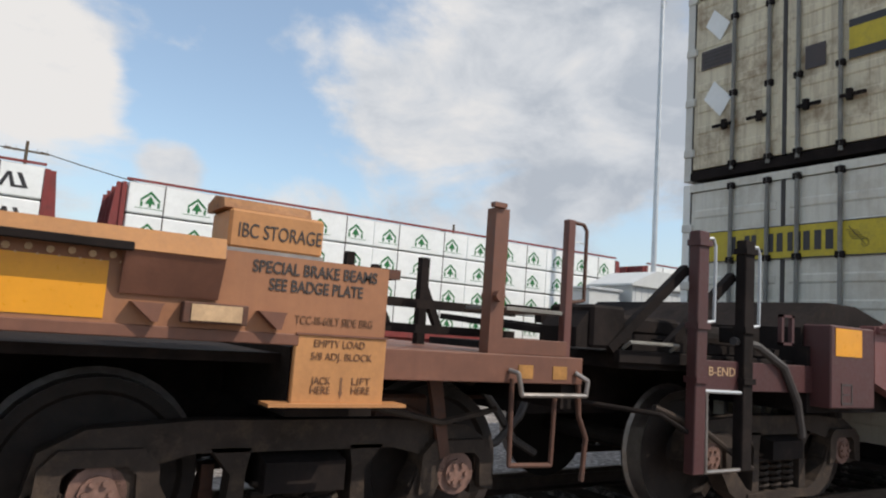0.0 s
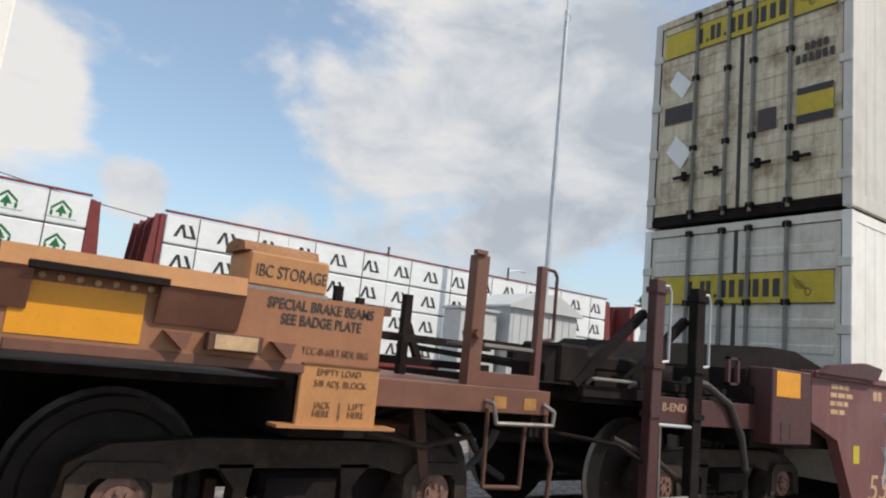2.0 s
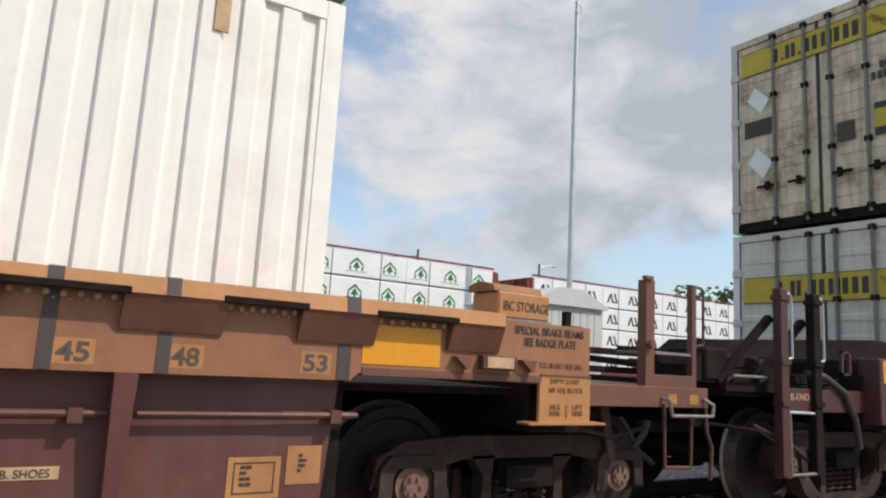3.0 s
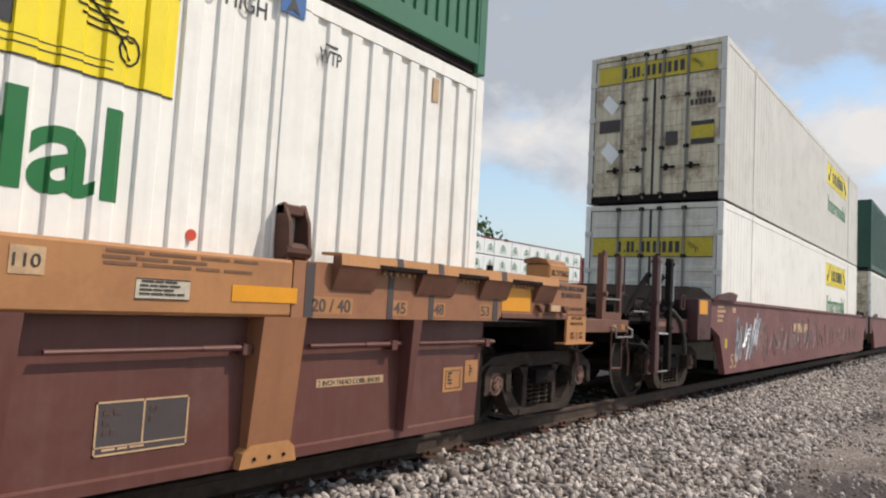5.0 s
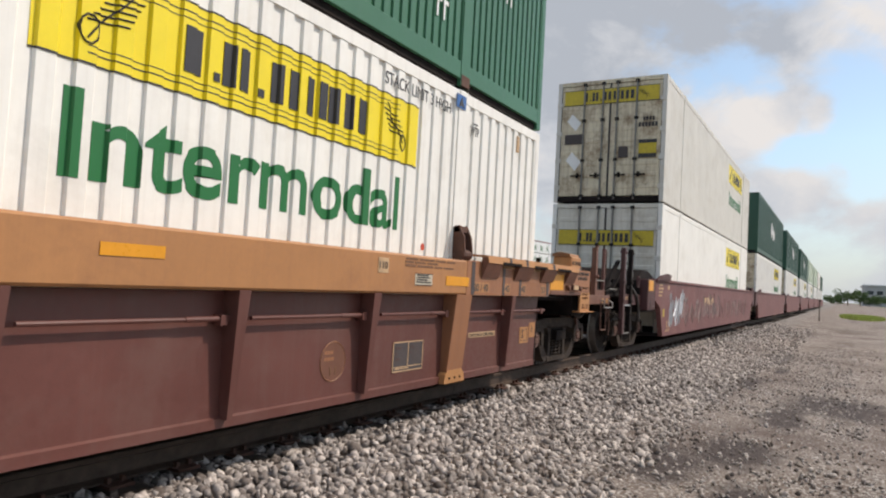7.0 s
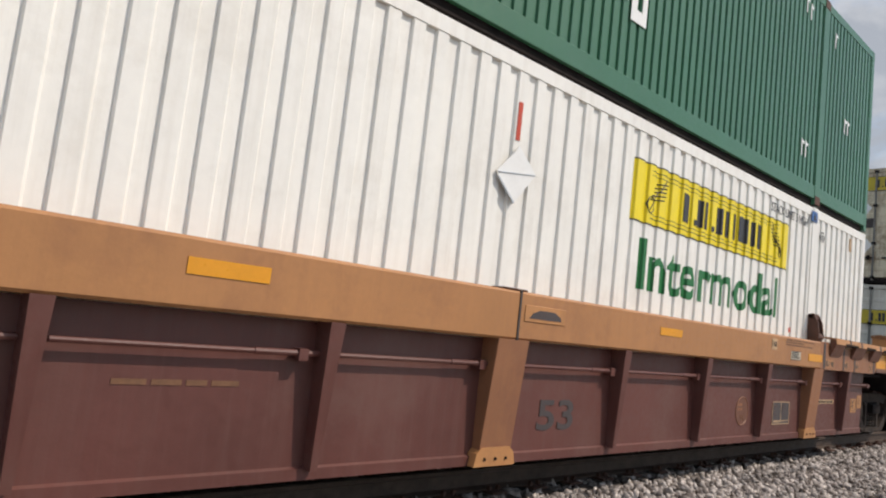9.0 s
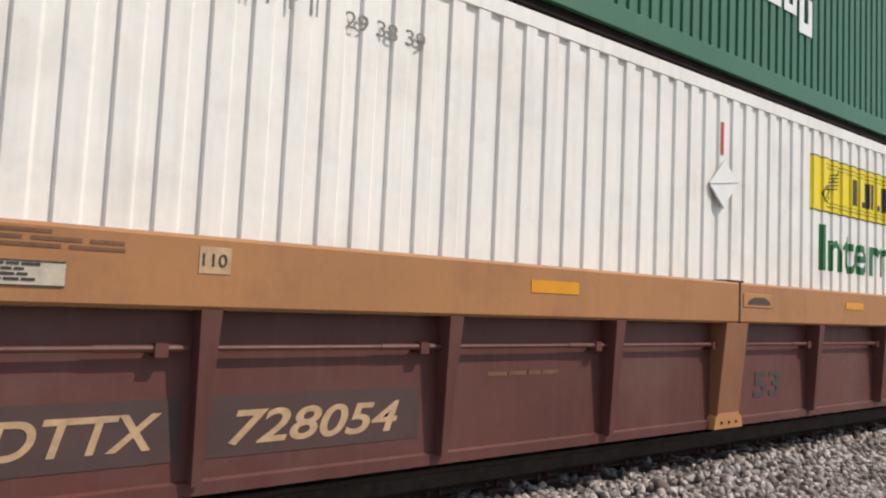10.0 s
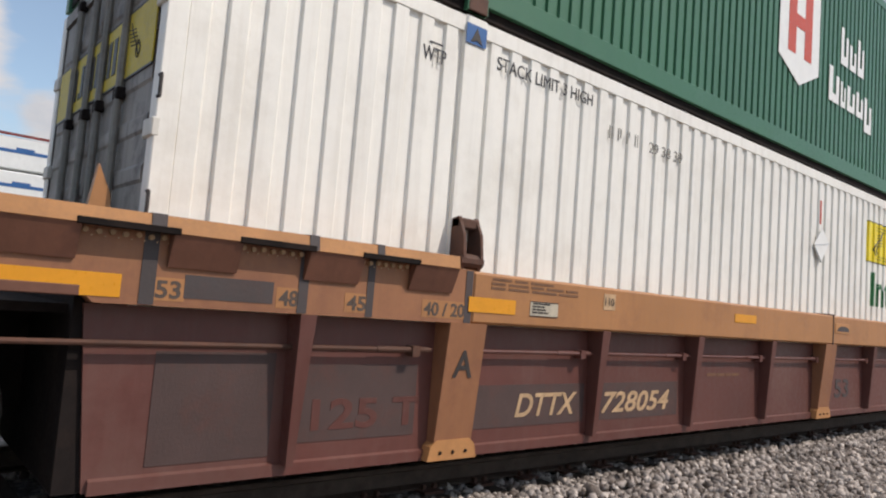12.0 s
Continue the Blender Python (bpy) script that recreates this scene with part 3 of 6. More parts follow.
SIDEFRAME, SPRING, WHEELSET = side_frame_mesh(), spring_mesh(), wheelset_mesh()
BEARING = mesh_of("bearing_adapter", prism(bmesh.new(), [(-0.24, 0.36), (-0.23, 0.56), (-0.16, 0.635), (0.16, 0.635), (0.23, 0.56), (0.24, 0.36), (0.15, 0.38), (0.14, 0.53), (0.10, 0.565), (-0.10, 0.565), (-0.14, 0.53), (-0.15, 0.38)], "y", -0.105, 0.05), TRUCKIRON)
bolster_bm = bmesh.new()
prism(bolster_bm, [(-1.12, 0.42), (1.12, 0.42), (1.12, 0.56), (0.6, 0.66), (-0.6, 0.66), (-1.12, 0.56)], "x", -0.2, 0.2)
BOLSTER = mesh_of("truck", bolster_bm, GRIMESHADE)
SHOE = mesh_of("brake_beam", beam(beam(bmesh.new(), (0, -0.8, 0.33), (0, 0.8, 0.33), 0.07, 0.09), (0, -0.75, 0.2), (0, -0.75, 0.5), 0.06, 0.09), RUST)


def add_truck(car, x):
    t = part("truck", BOLSTER, GRIMESHADE, car, at=pose(x, 0, 0))
    for s in (-1, 1):
        part("side_frame", SIDEFRAME, TRUCKIRON, t, at=pose(0, s * 0.99, 0) if s < 0 else pose(0, s * 0.99, 0, 0, 0, 180))
        for dx in (-0.16, 0.0, 0.16):
            part("spring", SPRING, TRUCKIRON, t, at=pose(dx, s * 0.99, 0))
    for dx in (-0.885, 0.885):
        part("wheelset", WHEELSET, WHEELIRON, t, at=pose(dx, 0, 0.457))
        part("bearing_adapter", BEARING, TRUCKIRON, t, at=pose(dx, -0.99, 0))
        part("brake_beam", SHOE, RUST, t, at=pose(dx * 0.42, 0, 0))
    return t


# ---------------------------------------------------------------- corrugated freight containers
LENGTH, WIDTH, HEIGHT = 16.25, 2.59, 2.896
FOLD = 0.2131        # width of one fold of the white boxes


def profile(u0, u1, pitch, depth, crest):
    """Points (u, inset) of a folded sheet between u0 and u1; the folds keep their place whatever the span."""
    pts = []
    k = math.floor((u0 + 20) / pitch) - 2
    while k * pitch - 20 < u1 + pitch:
        a = k * pitch - 20.153
        pts += [(a, 0.0), (a + crest * pitch, 0.0), (a + (crest + 0.08) * pitch, depth), (a + 0.955 * pitch, depth)]
        k += 1

    def value(u):
        for (a, p), (b, q) in zip(pts, pts[1:]):
            if a <= u <= b:
                return p + (q - p) * (u - a) / max(b - a, 1e-6)
        return 0.0
    return [(u0, value(u0))] + [p for p in pts if u0 < p[0] < u1] + [(u1, value(u1))]


def folded(bm, u0, u1, y, z0, z1, pitch, depth, crest, thick=0.012, out=-1):
    """A folded sheet on a side whose outside looks to -y (out=-1) or +y."""
    p = profile(u0, u1, pitch, depth, crest)
    lo = [bm.verts.new((u, y - out * d, z0)) for u, d in p]
    hi = [bm.verts.new((u, y - out * d, z1)) for u, d in p]
    for i in range(len(p) - 1):
        bm.faces.new((lo[i], lo[i + 1], hi[i + 1], hi[i]) if out < 0 else (lo[i], hi[i], hi[i + 1], lo[i + 1]))
    return bm


def sheet_part(name, u0, u1, y, z0, z1, pitch, depth, crest, mat, parent, label="", out=-1):
    bm = folded(bmesh.new(), u0, u1, y, z0, z1, pitch, depth, crest, out=out)
    me = bpy.data.meshes.new(name)
    bm.to_mesh(me); bm.free()
    me.materials.append(mat)
    return part(name, me, mat, parent, label)


def container(name, m, mat, label, pitch=FOLD, depth=0.022, crest=0.48, rail=0.12, doors=None, posts=(), bottom=0.16, group="freight containers"):
    """A 53 ft box: frame rails and posts, folded side sheets, roof, plain end, and a door end with rods where doors is given (its paint)."""
    c = thing(name, m, label, "container", group)
    h, w = LENGTH / 2, WIDTH / 2
    for s in (-1, 1):
        bm = bmesh.new()
        box(bm, -h + 0.11, h - 0.11, s * w - 0.03 if s > 0 else -w, s * w if s > 0 else -w + 0.03, HEIGHT - rail, HEIGHT - 0.004, 0.004)
        part("top_rail", bm, mat, c)
        # a black strip set into the base recess stands for the shade in that gap
        if bottom > 0.2:
            part("base_strip", box(bmesh.new(), -h + 0.11, h - 0.11, *sorted((s * (w - 0.10), s * (w - 0.04))), 0.0, 0.09), GRIMESHADE, c)
        bm = bmesh.new()
        box(bm, -h + 0.11, h - 0.11, s * w - 0.05 if s > 0 else -w, s * w if s > 0 else -w + 0.05, 0.075 if bottom > 0.2 else 0.004, bottom, 0.004)
        part("bottom_rail", bm, mat, c)
        sheet_part("side_panel", -h + 0.10, h - 0.10, s * (w - 0.006), bottom - 0.01, HEIGHT - rail + 0.01, pitch, depth, crest, mat, c, out=s)
        for e in (-1, 1):
            bm = bmesh.new()
            x0, x1 = (h - 0.115, h) if e > 0 else (-h, -h + 0.115)
            y0, y1 = (w - 0.10, w + 0.001) if s > 0 else (-w - 0.001, -w + 0.10)
            box(bm, x0, x1, y0, y1, 0.0, HEIGHT, 0.006)
            part("corner_post", bm, mat, c)
        for u in posts:
            bm = box(bmesh.new(), u - 0.10, u + 0.10, *((w - 0.04, w + 0.006) if s > 0 else (-w - 0.006, -w + 0.04)), 0.0, HEIGHT + 0.002, 0.004)
            part("intermediate_post", bm, mat, c)
            for z in (0.0, HEIGHT - 0.12):
                bm = box(bmesh.new(), u - 0.09, u + 0.09, *((w - 0.03, w + 0.012) if s > 0 else (-w - 0.012, -w + 0.03)), z, z + 0.122, 0.006)
                part("corner_casting", bm, RUST if name == "green_container" else mat, c)
    part("roof", box(bmesh.new(), -h + 0.02, h - 0.02, -w + 0.03, w - 0.03, HEIGHT - 0.05, HEIGHT - 0.01), mat, c)
    part("floor", box(bmesh.new(), -h + 0.02, h - 0.02, -w + 0.05, w - 0.05, 0.03, 0.12), GRIMESHADE, c)
    part("end_wall", box(bmesh.new(), h - 0.06, h - 0.03, -w + 0.09, w - 0.09, 0.02, HEIGHT - 0.02), mat, c)
    if posts:
        for k in range(10):
            z = 0.22 + k * 0.26
            part("end_rib", prism(bmesh.new(), [(h - 0.031, z), (h - 0.004, z + 0.03), (h - 0.004, z + 0.12), (h - 0.031, z + 0.15)], "y", -w + 0.11, w - 0.11), mat, c)
    if doors:
        add_doors(c, -h, w, doors)
    else:
        part("end_wall", box(bmesh.new(), -h + 0.03, -h + 0.06, -w + 0.09, w - 0.09, 0.02, HEIGHT - 0.02), mat, c)
    return c


def add_doors(c, x, w, paint):
    """Double doors at the -x end: two leaves, lock rods with keepers and handles, hinges, dark gaskets."""
    part("door_header", box(bmesh.new(), x + 0.002, x + 0.09, -w + 0.09, w - 0.09, HEIGHT - 0.10, HEIGHT - 0.006), paint, c)
    part("door_sill", box(bmesh.new(), x + 0.002, x + 0.09, -w + 0.09, w - 0.09, 0.006, 0.10), GRIMESHADE, c)
    for s in (-1, 1):
        y0, y1 = (0.02, w - 0.11) if s > 0 else (-w + 0.11, -0.02)
        bm = box(bmesh.new(), x + 0.02, x + 0.06, y0, y1, 0.14, HEIGHT - 0.11, 0.006)
        leaf = part("door", bm, paint, c)
        for k in range(9):
            z = 0.30 + k * 0.27
            part("door_rib", prism(bmesh.new(), [(x + 0.0205, z), (x + 0.010, z + 0.02), (x + 0.010, z + 0.09), (x + 0.0205, z + 0.11)], "y", y0 + 0.06, y1 - 0.06), paint, leaf)
        part("gasket", box(box(bmesh.new(), x + 0.012, x + 0.05, -0.022 if s < 0 else 0.0, 0.0 if s < 0 else 0.022, 0.13, HEIGHT - 0.1), x + 0.012, x + 0.05, *((y1, y1 + 0.022) if s > 0 else (y0 - 0.022, y0)), 0.13, HEIGHT - 0.1), INK, c)
        for dy in (0.17, 0.62):
            y = s * dy
            rb = rod(bmesh.new(), (x - 0.012, y, 0.06), (x - 0.012, y, HEIGHT - 0.05), 0.024, 8)
            part("lock_rod", rb, RODPAINT, leaf)
            for z in (0.10, 0.95, 1.90, HEIGHT - 0.13):
                part("rod_bracket", box(bmesh.new(), x - 0.035, x + 0.015, y - 0.045, y + 0.045, z, z + 0.07, 0.006), GRIMESHADE, leaf)
            hb = box(bmesh.new(), x - 0.045, x - 0.02, min(y, y - s * -0.26), max(y, y + s * 0.26), 0.60, 0.635, 0.004)
            box(hb, x - 0.06, x - 0.01, y + s * 0.10 - 0.03, y + s * 0.10 + 0.03, 0.56, 0.68, 0.006)
            part("door_handle", hb, GRIMESHADE, leaf)
        for z in (0.30, 0.95, 1.60, 2.30):
            part("hinge", box(bmesh.new(), x - 0.015, x + 0.03, *((w - 0.14, w + 0.004) if s > 0 else (-w - 0.004, -w + 0.14)), z, z + 0.10, 0.008), GREYBOX, c)


# start, end, low and high of the plain blocks that stand for a firm's name, as shares of its length and height
BLOCKS = ((0.06, 0.13, 0.0, 1.0), (0.172, 0.196, 0.0, 0.2), (0.215, 0.262, 0.0, 1.0), (0.28, 0.325, 0.0, 1.0), (0.36, 0.388, 0.0, 0.2), (0.428, 0.48, 0.0, 1.0), (0.51, 0.562, 0.0, 1.0),
          (0.604, 0.648, 0.0, 1.0), (0.671, 0.715, 0.0, 1.0), (0.736, 0.79, 0.0, 1.0), (0.826, 0.882, 0.0, 1.0), (0.915, 0.975, 0.0, 1.0))


def name_blocks(bm, x0, x1, y, z0, z1, t=0.004, axis="x"):
    """A firm's name as plain blocks."""
    for a, b, lo, hi in BLOCKS:
        p, r = x0 + (x1 - x0) * a, x0 + (x1 - x0) * b
        c, d = z0 + (z1 - z0) * lo, z0 + (z1 - z0) * hi
        if axis == "x":
            box(bm, p, r, y - t, y, c, d)
        else:
            box(bm, y - t, y, -r, -p, c, d)
    return bm


def scroll(bm, cx, cz, y, s, t=0.004, axis="x", flip=1):
    """The drawn scroll end of the sign: fine curved strokes."""
    def seg(a, b):
        pa = (a[0], y - t / 2, a[1]) if axis == "x" else (y - t / 2, -a[0], a[1])
        pb = (b[0], y - t / 2, b[1]) if axis == "x" else (y - t / 2, -b[0], b[1])
        rod(bm, pa, pb, s * 0.012, 4)
    for k in range(5):
        z = cz + s * (0.30 - 0.085 * k)
        seg((cx - flip * s * (0.55 - 0.05 * k), z), (cx + flip * s * (-0.12 + 0.07 * k), z - s * 0.06))
    pts = [(cx - flip * s * 0.45, cz + s * 0.42), (cx - flip * s * 0.25, cz + s * 0.16), (cx, cz - s * 0.1), (cx + flip * s * 0.14, cz - s * 0.3)]
    for a, b in zip(pts, pts[1:]):
        seg(a, b)
    ring = [(cx + flip * s * 0.12 + s * 0.12 * math.cos(a * 0.628), cz - s * 0.20 + s * 0.16 * math.sin(a * 0.628)) for a in range(11)]
    for a, b in zip(ring, ring[1:]):
        seg(a, b)
    return bm


W = WIDTH / 2


def drape(ob, at, pitch, depth, crest):
    """Lays painted words or blocks into the folds of the side sheet; at: where their own x begins on the box."""
    bm = bmesh.new()
    bm.from_mesh(ob.data)
    xs = [v.co.x for v in bm.verts]
    folds = profile(min(xs) + at - 0.01, max(xs) + at + 0.01, pitch, depth, crest)
    for u, _ in folds[1:-1]:
        bmesh.ops.bisect_plane(bm, geom=bm.verts[:] + bm.edges[:] + bm.faces[:], plane_co=(u - at, 0, 0), plane_no=(1, 0, 0), dist=1e-5)
    upright = ob.matrix_basis.to_3x3().col[2].y
    for v in bm.verts:
        u = v.co.x + at
        for (a, p), (b, q) in zip(folds, folds[1:]):
            if a <= u <= b:
                d = p + (q - p) * (u - a) / max(b - a, 1e-6)
                if abs(upright) > 0.5:
                    v.co.z -= d
                else:
                    v.co.y += d
                break
    bm.to_mesh(ob.data)
    bm.free()
    return ob


def firm_sign(c, u0, u1, z0, z1, pitch, depth, crest, word_z=None):
    """Yellow sign with dark blocks painted over the folds of the near side, and a green word below it."""
    sheet_part("yellow_sign", u0, u1, -W + 0.003, z0, z1, pitch, depth, crest, YELLOW, c, "yellow sign with dark border")
    bm = bmesh.new()
    for a, b in ((z0, z0 + 0.012), (z1 - 0.012, z1), (z0 + 0.06, z0 + 0.068), (z1 - 0.07, z1 - 0.062), (z0 + 0.10, z0 + 0.106), (z1 - 0.11, z1 - 0.104)):
        folded(bm, u0 if b - a > 0.01 else u0 + 0.3, u1 if b - a > 0.01 else u1 - 0.35, -W + 0.001, a, b, pitch, depth, crest)
    me = bpy.data.meshes.new("sign_lines"); bm.to_mesh(me); bm.free(); me.materials.append(SIGNBLACK)
    part("sign_lines", me, SIGNBLACK, c)
    w, h = u1 - u0, z1 - z0
    signs = [part("sign_bar", name_blocks(bmesh.new(), u0 + w * 0.218, u0 + w * 0.786, -W + 0.001, z0 + h * 0.25, z0 + h * 0.74), SIGNBLACK, c),
             part("scroll", scroll(bmesh.new(), u1 - w * 0.09, z0 + h * 0.5, -W + 0.002, h * 0.85), SIGNBLACK, c),
             part("scroll", scroll(bmesh.new(), u0 + w * 0.10, z0 + h * 0.5, -W + 0.002, h * 0.85, flip=-1), SIGNBLACK, c)]
    if depth > 0.018:
        for ob in signs:
            drape(ob, 0.0, pitch, depth, crest)
    if word_z is not None:
        word = lettering("word", "Intermodal", 0.66, SIGNGREEN, c, u0 + 0.055 * w, -W + 0.0035, word_z, width=w * 0.872, bold=0.0135, label="green painted word")
        if depth > 0.018:
            drape(word, u0 + 0.055 * w, pitch, depth, crest)


def door_sign(c, x, z0, z1):
    part("yellow_sign", box(bmesh.new(), x - 0.004, x + 0.004, -1.12, 1.12, z0, z1), YELLOWOLD, c, "grimy yellow sign with dark blocks")
    h = z1 - z0
    bm = bmesh.new()
    box(bm, x - 0.006, x + 0.002, -1.13, 1.13, z0 - 0.012, z0), box(bm, x - 0.006, x + 0.002, -1.13, 1.13, z1, z1 + 0.012)
    name_blocks(bm, -0.72, 0.58, x - 0.004, z0 + h * 0.20, z0 + h * 0.80, axis="y")
    scroll(bm, 0.82, (z0 + z1) / 2, x - 0.004, h * 0.8, axis="y")
    part("sign_bar", bm, SIGNBLACK, c)


def carried_box(name, cx, level, mat, label, floor=0.32, **kw):
    z = floor + level * (HEIGHT + 0.042)
    c = container(name, pose(cx, AXIS, RAIL + z), mat, label, **kw)
    TRAIN.append(c)
    return c


# ---------------------------------------------------------------- tan well car
CAR_X = -8.57
SIDE, PANEL = -1.48, -1.33


def hood(car, s, a, b, notches):
    """The guide shelf over the end of the side sill: a thin lip, a slanting underside, and open notches with bolted hinge bars."""
    for side in (-1, 1):
        f = -side
        bm = bmesh.new()
        prism(bm, [(f * 1.36, 1.518), (f * 1.550, 1.511), (f * 1.562, 1.433), (f * 1.545, 1.428), (f * 1.532, 1.488), (f * 1.36, 1.498)], "x", min(s * a, s * b), max(s * a, s * b))
        edges = [a] + [e for n in notches for e in n] + [b]
        segments = []
        for p, q in zip(edges[::2], edges[1::2]):
            under = bmesh.new()
            segments.append(under)
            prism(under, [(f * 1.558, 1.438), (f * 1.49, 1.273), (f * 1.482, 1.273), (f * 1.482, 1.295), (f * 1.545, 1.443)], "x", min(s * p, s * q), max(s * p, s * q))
            for e in (p, q):
                prism(under, [(f * 1.556, 1.438), (f * 1.49, 1.273), (f * 1.48, 1.273), (f * 1.48, 1.493), (f * 1.54, 1.493)], "x", s * e - 0.005, s * e + 0.005)
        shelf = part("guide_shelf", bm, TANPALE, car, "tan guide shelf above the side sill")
        # The underside is browner than the lip: its shade is put into the colour.
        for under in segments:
            part("shelf_underside", under, TANBROWN, shelf, "slanted underside with its shade in the brown colour")
        if side > 0:
            continue
        for p, q in notches:
            hb = box(bmesh.new(), min(s * p, s * q) - 0.02, max(s * p, s * q) + 0.02, -1.567, -1.535, 1.425, 1.458, 0.004)
            part("hinge_bar", hb, GRIMESHADE, shelf)
            for i in range(7):
                u = s * (p + (q - p) * (0.08 + 0.14 * i))
                bb = bmesh.new()
                rod(bb, (u, -1.495, 1.408 - 0.004 * (i % 2)), (u, -1.474, 1.408 - 0.004 * (i % 2)), 0.013, 8)
                rod(bb, (u + 0.03, -1.482, 1.385), (u + 0.03, -1.474, 1.385), 0.004, 6)
                part("bolt", bb, CREAM, shelf)


def tan_well_car():
    car = thing("well_car", pose(CAR_X, AXIS, RAIL), "tan and brown-red steel well car carrying stacked containers", "railcar", "rail cars of the near train")
    TRAIN.append(car)
    for s in (-1, 1):
        f = s
        # side sill: a box beam, deeper at the ends
        bm = bmesh.new()
        box(bm, -6.0, 6.0, *sorted((f * 1.48, f * 1.33)), 1.085, 1.435, 0.018)
        part("side_sill", bm, TAN, car)
        for e in (-1, 1):
            bm = bmesh.new()
            prism(bm, [(e * 6.0, 1.085), (e * 8.30, 1.085), (e * 8.34, 1.125), (e * 10.005, 1.125), (e * 10.005, 1.478), (e * 9.26, 1.478), (e * 9.26, 1.46), (e * 6.0, 1.44)], "y", *sorted((f * 1.475, f * 1.36)))
            part("end_sill_plate", bm, TANMID, car)
            part("bracket_plate", box(bmesh.new(), *sorted((e * 9.585, e * 10.02)), *sorted((f * 1.478, f * 1.45)), 0.865, 1.165, 0.006), TANPALE, car, "pale tan bracket plate with worn stencils")
            # darker brown strip along the lower edge of the end plate
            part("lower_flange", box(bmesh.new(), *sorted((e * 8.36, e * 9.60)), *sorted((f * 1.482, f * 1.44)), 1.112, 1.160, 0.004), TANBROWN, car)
            part("bracket_foot", box(bmesh.new(), *sorted((e * 9.48, e * 10.12)), *sorted((f * 1.52, f * 1.40)), 0.862, 0.876), TAN, car)
        bm = bmesh.new()
        prism(bm, [(-8.22, 0.20), (8.22, 0.20), (8.30, 1.075), (-8.30, 1.075)], "y", *sorted((f * 1.33, f * 1.30)))
        part("side_panel", bm, MAROON, car)
        part("bottom_chord", prism(bmesh.new(), [(f * 1.325, 0.19), (f * 1.352, 0.192), (f * 1.352, 0.255), (f * 1.325, 0.268)], "x", -8.2, 8.2), MAROON, car)
    # shallow upright ribs, deep at the top and flush at the foot
    rb = prism(bmesh.new(), [(-1.475, 1.088), (-1.405, 0.25), (-1.326, 0.25), (-1.326, 1.088)], "x", -0.05, 0.05)
    for v in rb.verts:
        if v.co.z < 0.5:
            v.co.x *= 0.45
    rib = mesh_of("rib", rb, MAROON)
    for u in (-7.20, -4.51, -3.05, -1.55, 1.46, 2.97, 4.45, 7.225):
        part("rib", rib, MAROON, car, at=pose(u, 0, 0))
    for u in (-6.015, -0.05, 5.96):
        w = 0.162
        bm = prism(bmesh.new(), [(-1.483, 1.088), (-1.405, 0.30), (-1.40, 0.20), (-1.32, 0.20), (-1.32, 1.088)], "x", u - w, u + w)
        post = part("side_post", bm, TANMID, car, "tan side post with a flared foot")
        part("post_foot", prism(bmesh.new(), [(u - w - 0.05, 0.195), (u + w + 0.05, 0.195), (u + w + 0.03, 0.285), (u + w - 0.02, 0.325), (u - w + 0.02, 0.325), (u - w - 0.03, 0.285)], "y", -1.412, -1.31), TANPALE, post)
        for k in (-0.11, 0.0, 0.11):
            part("bolt", rod(bmesh.new(), (u + k, -1.420, 0.245), (u + k, -1.410, 0.245), 0.012, 6), GRIMESHADE, post)
    part("sill_seam", box(bmesh.new(), -0.035, -0.015, -1.486, -1.475, 1.085, 1.437), INK, car)
    part("seam_cap", box(bmesh.new(), -0.20, 0.06, -1.47, -1.34, 1.436, 1.450, 0.004), RUST, car)
    # brake pipe along the side with clamps
    for a, b in ((-9.2, -6.25), (-5.88, -4.58), (-4.46, -3.10), (-2.98, -1.58), (-1.47, -0.14), (0.14, 1.47), (1.59, 3.0), (3.12, 4.5), (4.63, 5.88), (6.25, 7.18), (7.30, 8.40)):
        bm = rod(bmesh.new(), (a, -1.385, 0.90), (b, -1.385, 0.90), 0.014, 8)
        rod(bm, (b - 0.42, -1.385, 0.90), (b - 0.02, -1.385, 0.90), 0.018, 8)
        box(bm, b - 0.16, b - 0.10, -1.41, -1.335, 0.86, 0.925)
        part("brake_pipe", bm, MAROON if abs(a) < 9 else RUST, car)
    part("well_floor", box(bmesh.new(), -8.2, 8.2, -1.29, 1.29, 0.22, 0.31), GRIMESHADE, car)
    hood(car, 1, 6.32, 9.24, ((6.70, 7.17), (7.61, 7.99), (8.41, 8.89)))
    hood(car, -1, 6.20, 9.24, ((6.54, 6.92), (7.26, 7.655), (7.99, 8.40)))
    for e in (-1, 1):
        # swing guides that stand up beside the container
        gb = bmesh.new()
        u = 6.06 if e > 0 else -5.99
        for a in (-0.09, 0.065):
            prism(gb, [(-1.42, 1.43), (-1.31, 1.43), (-1.297, 1.60), (-1.305, 1.785), (-1.37, 1.80), (-1.43, 1.68), (-1.45, 1.52)], "x", u + a, u + a + 0.025)
        box(gb, u - 0.09, u + 0.09, -1.385, -1.30, 1.72, 1.79, 0.01)
        rod(gb, (u - 0.10, -1.40, 1.50), (u + 0.10, -1.40, 1.50), 0.05, 10)
        part("container_guide", gb, RUST, car, "rusty hinged container guide bracket")
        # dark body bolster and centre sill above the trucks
        part("body_bolster", box(bmesh.new(), *sorted((e * 9.62, e * 10.04)), -1.34, 1.34, 0.80, 1.10), GRIMESHADE, car)
        # the wide flat plate is added to keep light out above the trucks
        part("shear_plate", box(bmesh.new(), *sorted((e * 8.32, e * 11.2)), -1.22, 1.22, 1.02, 1.065), GRIMESHADE, car)
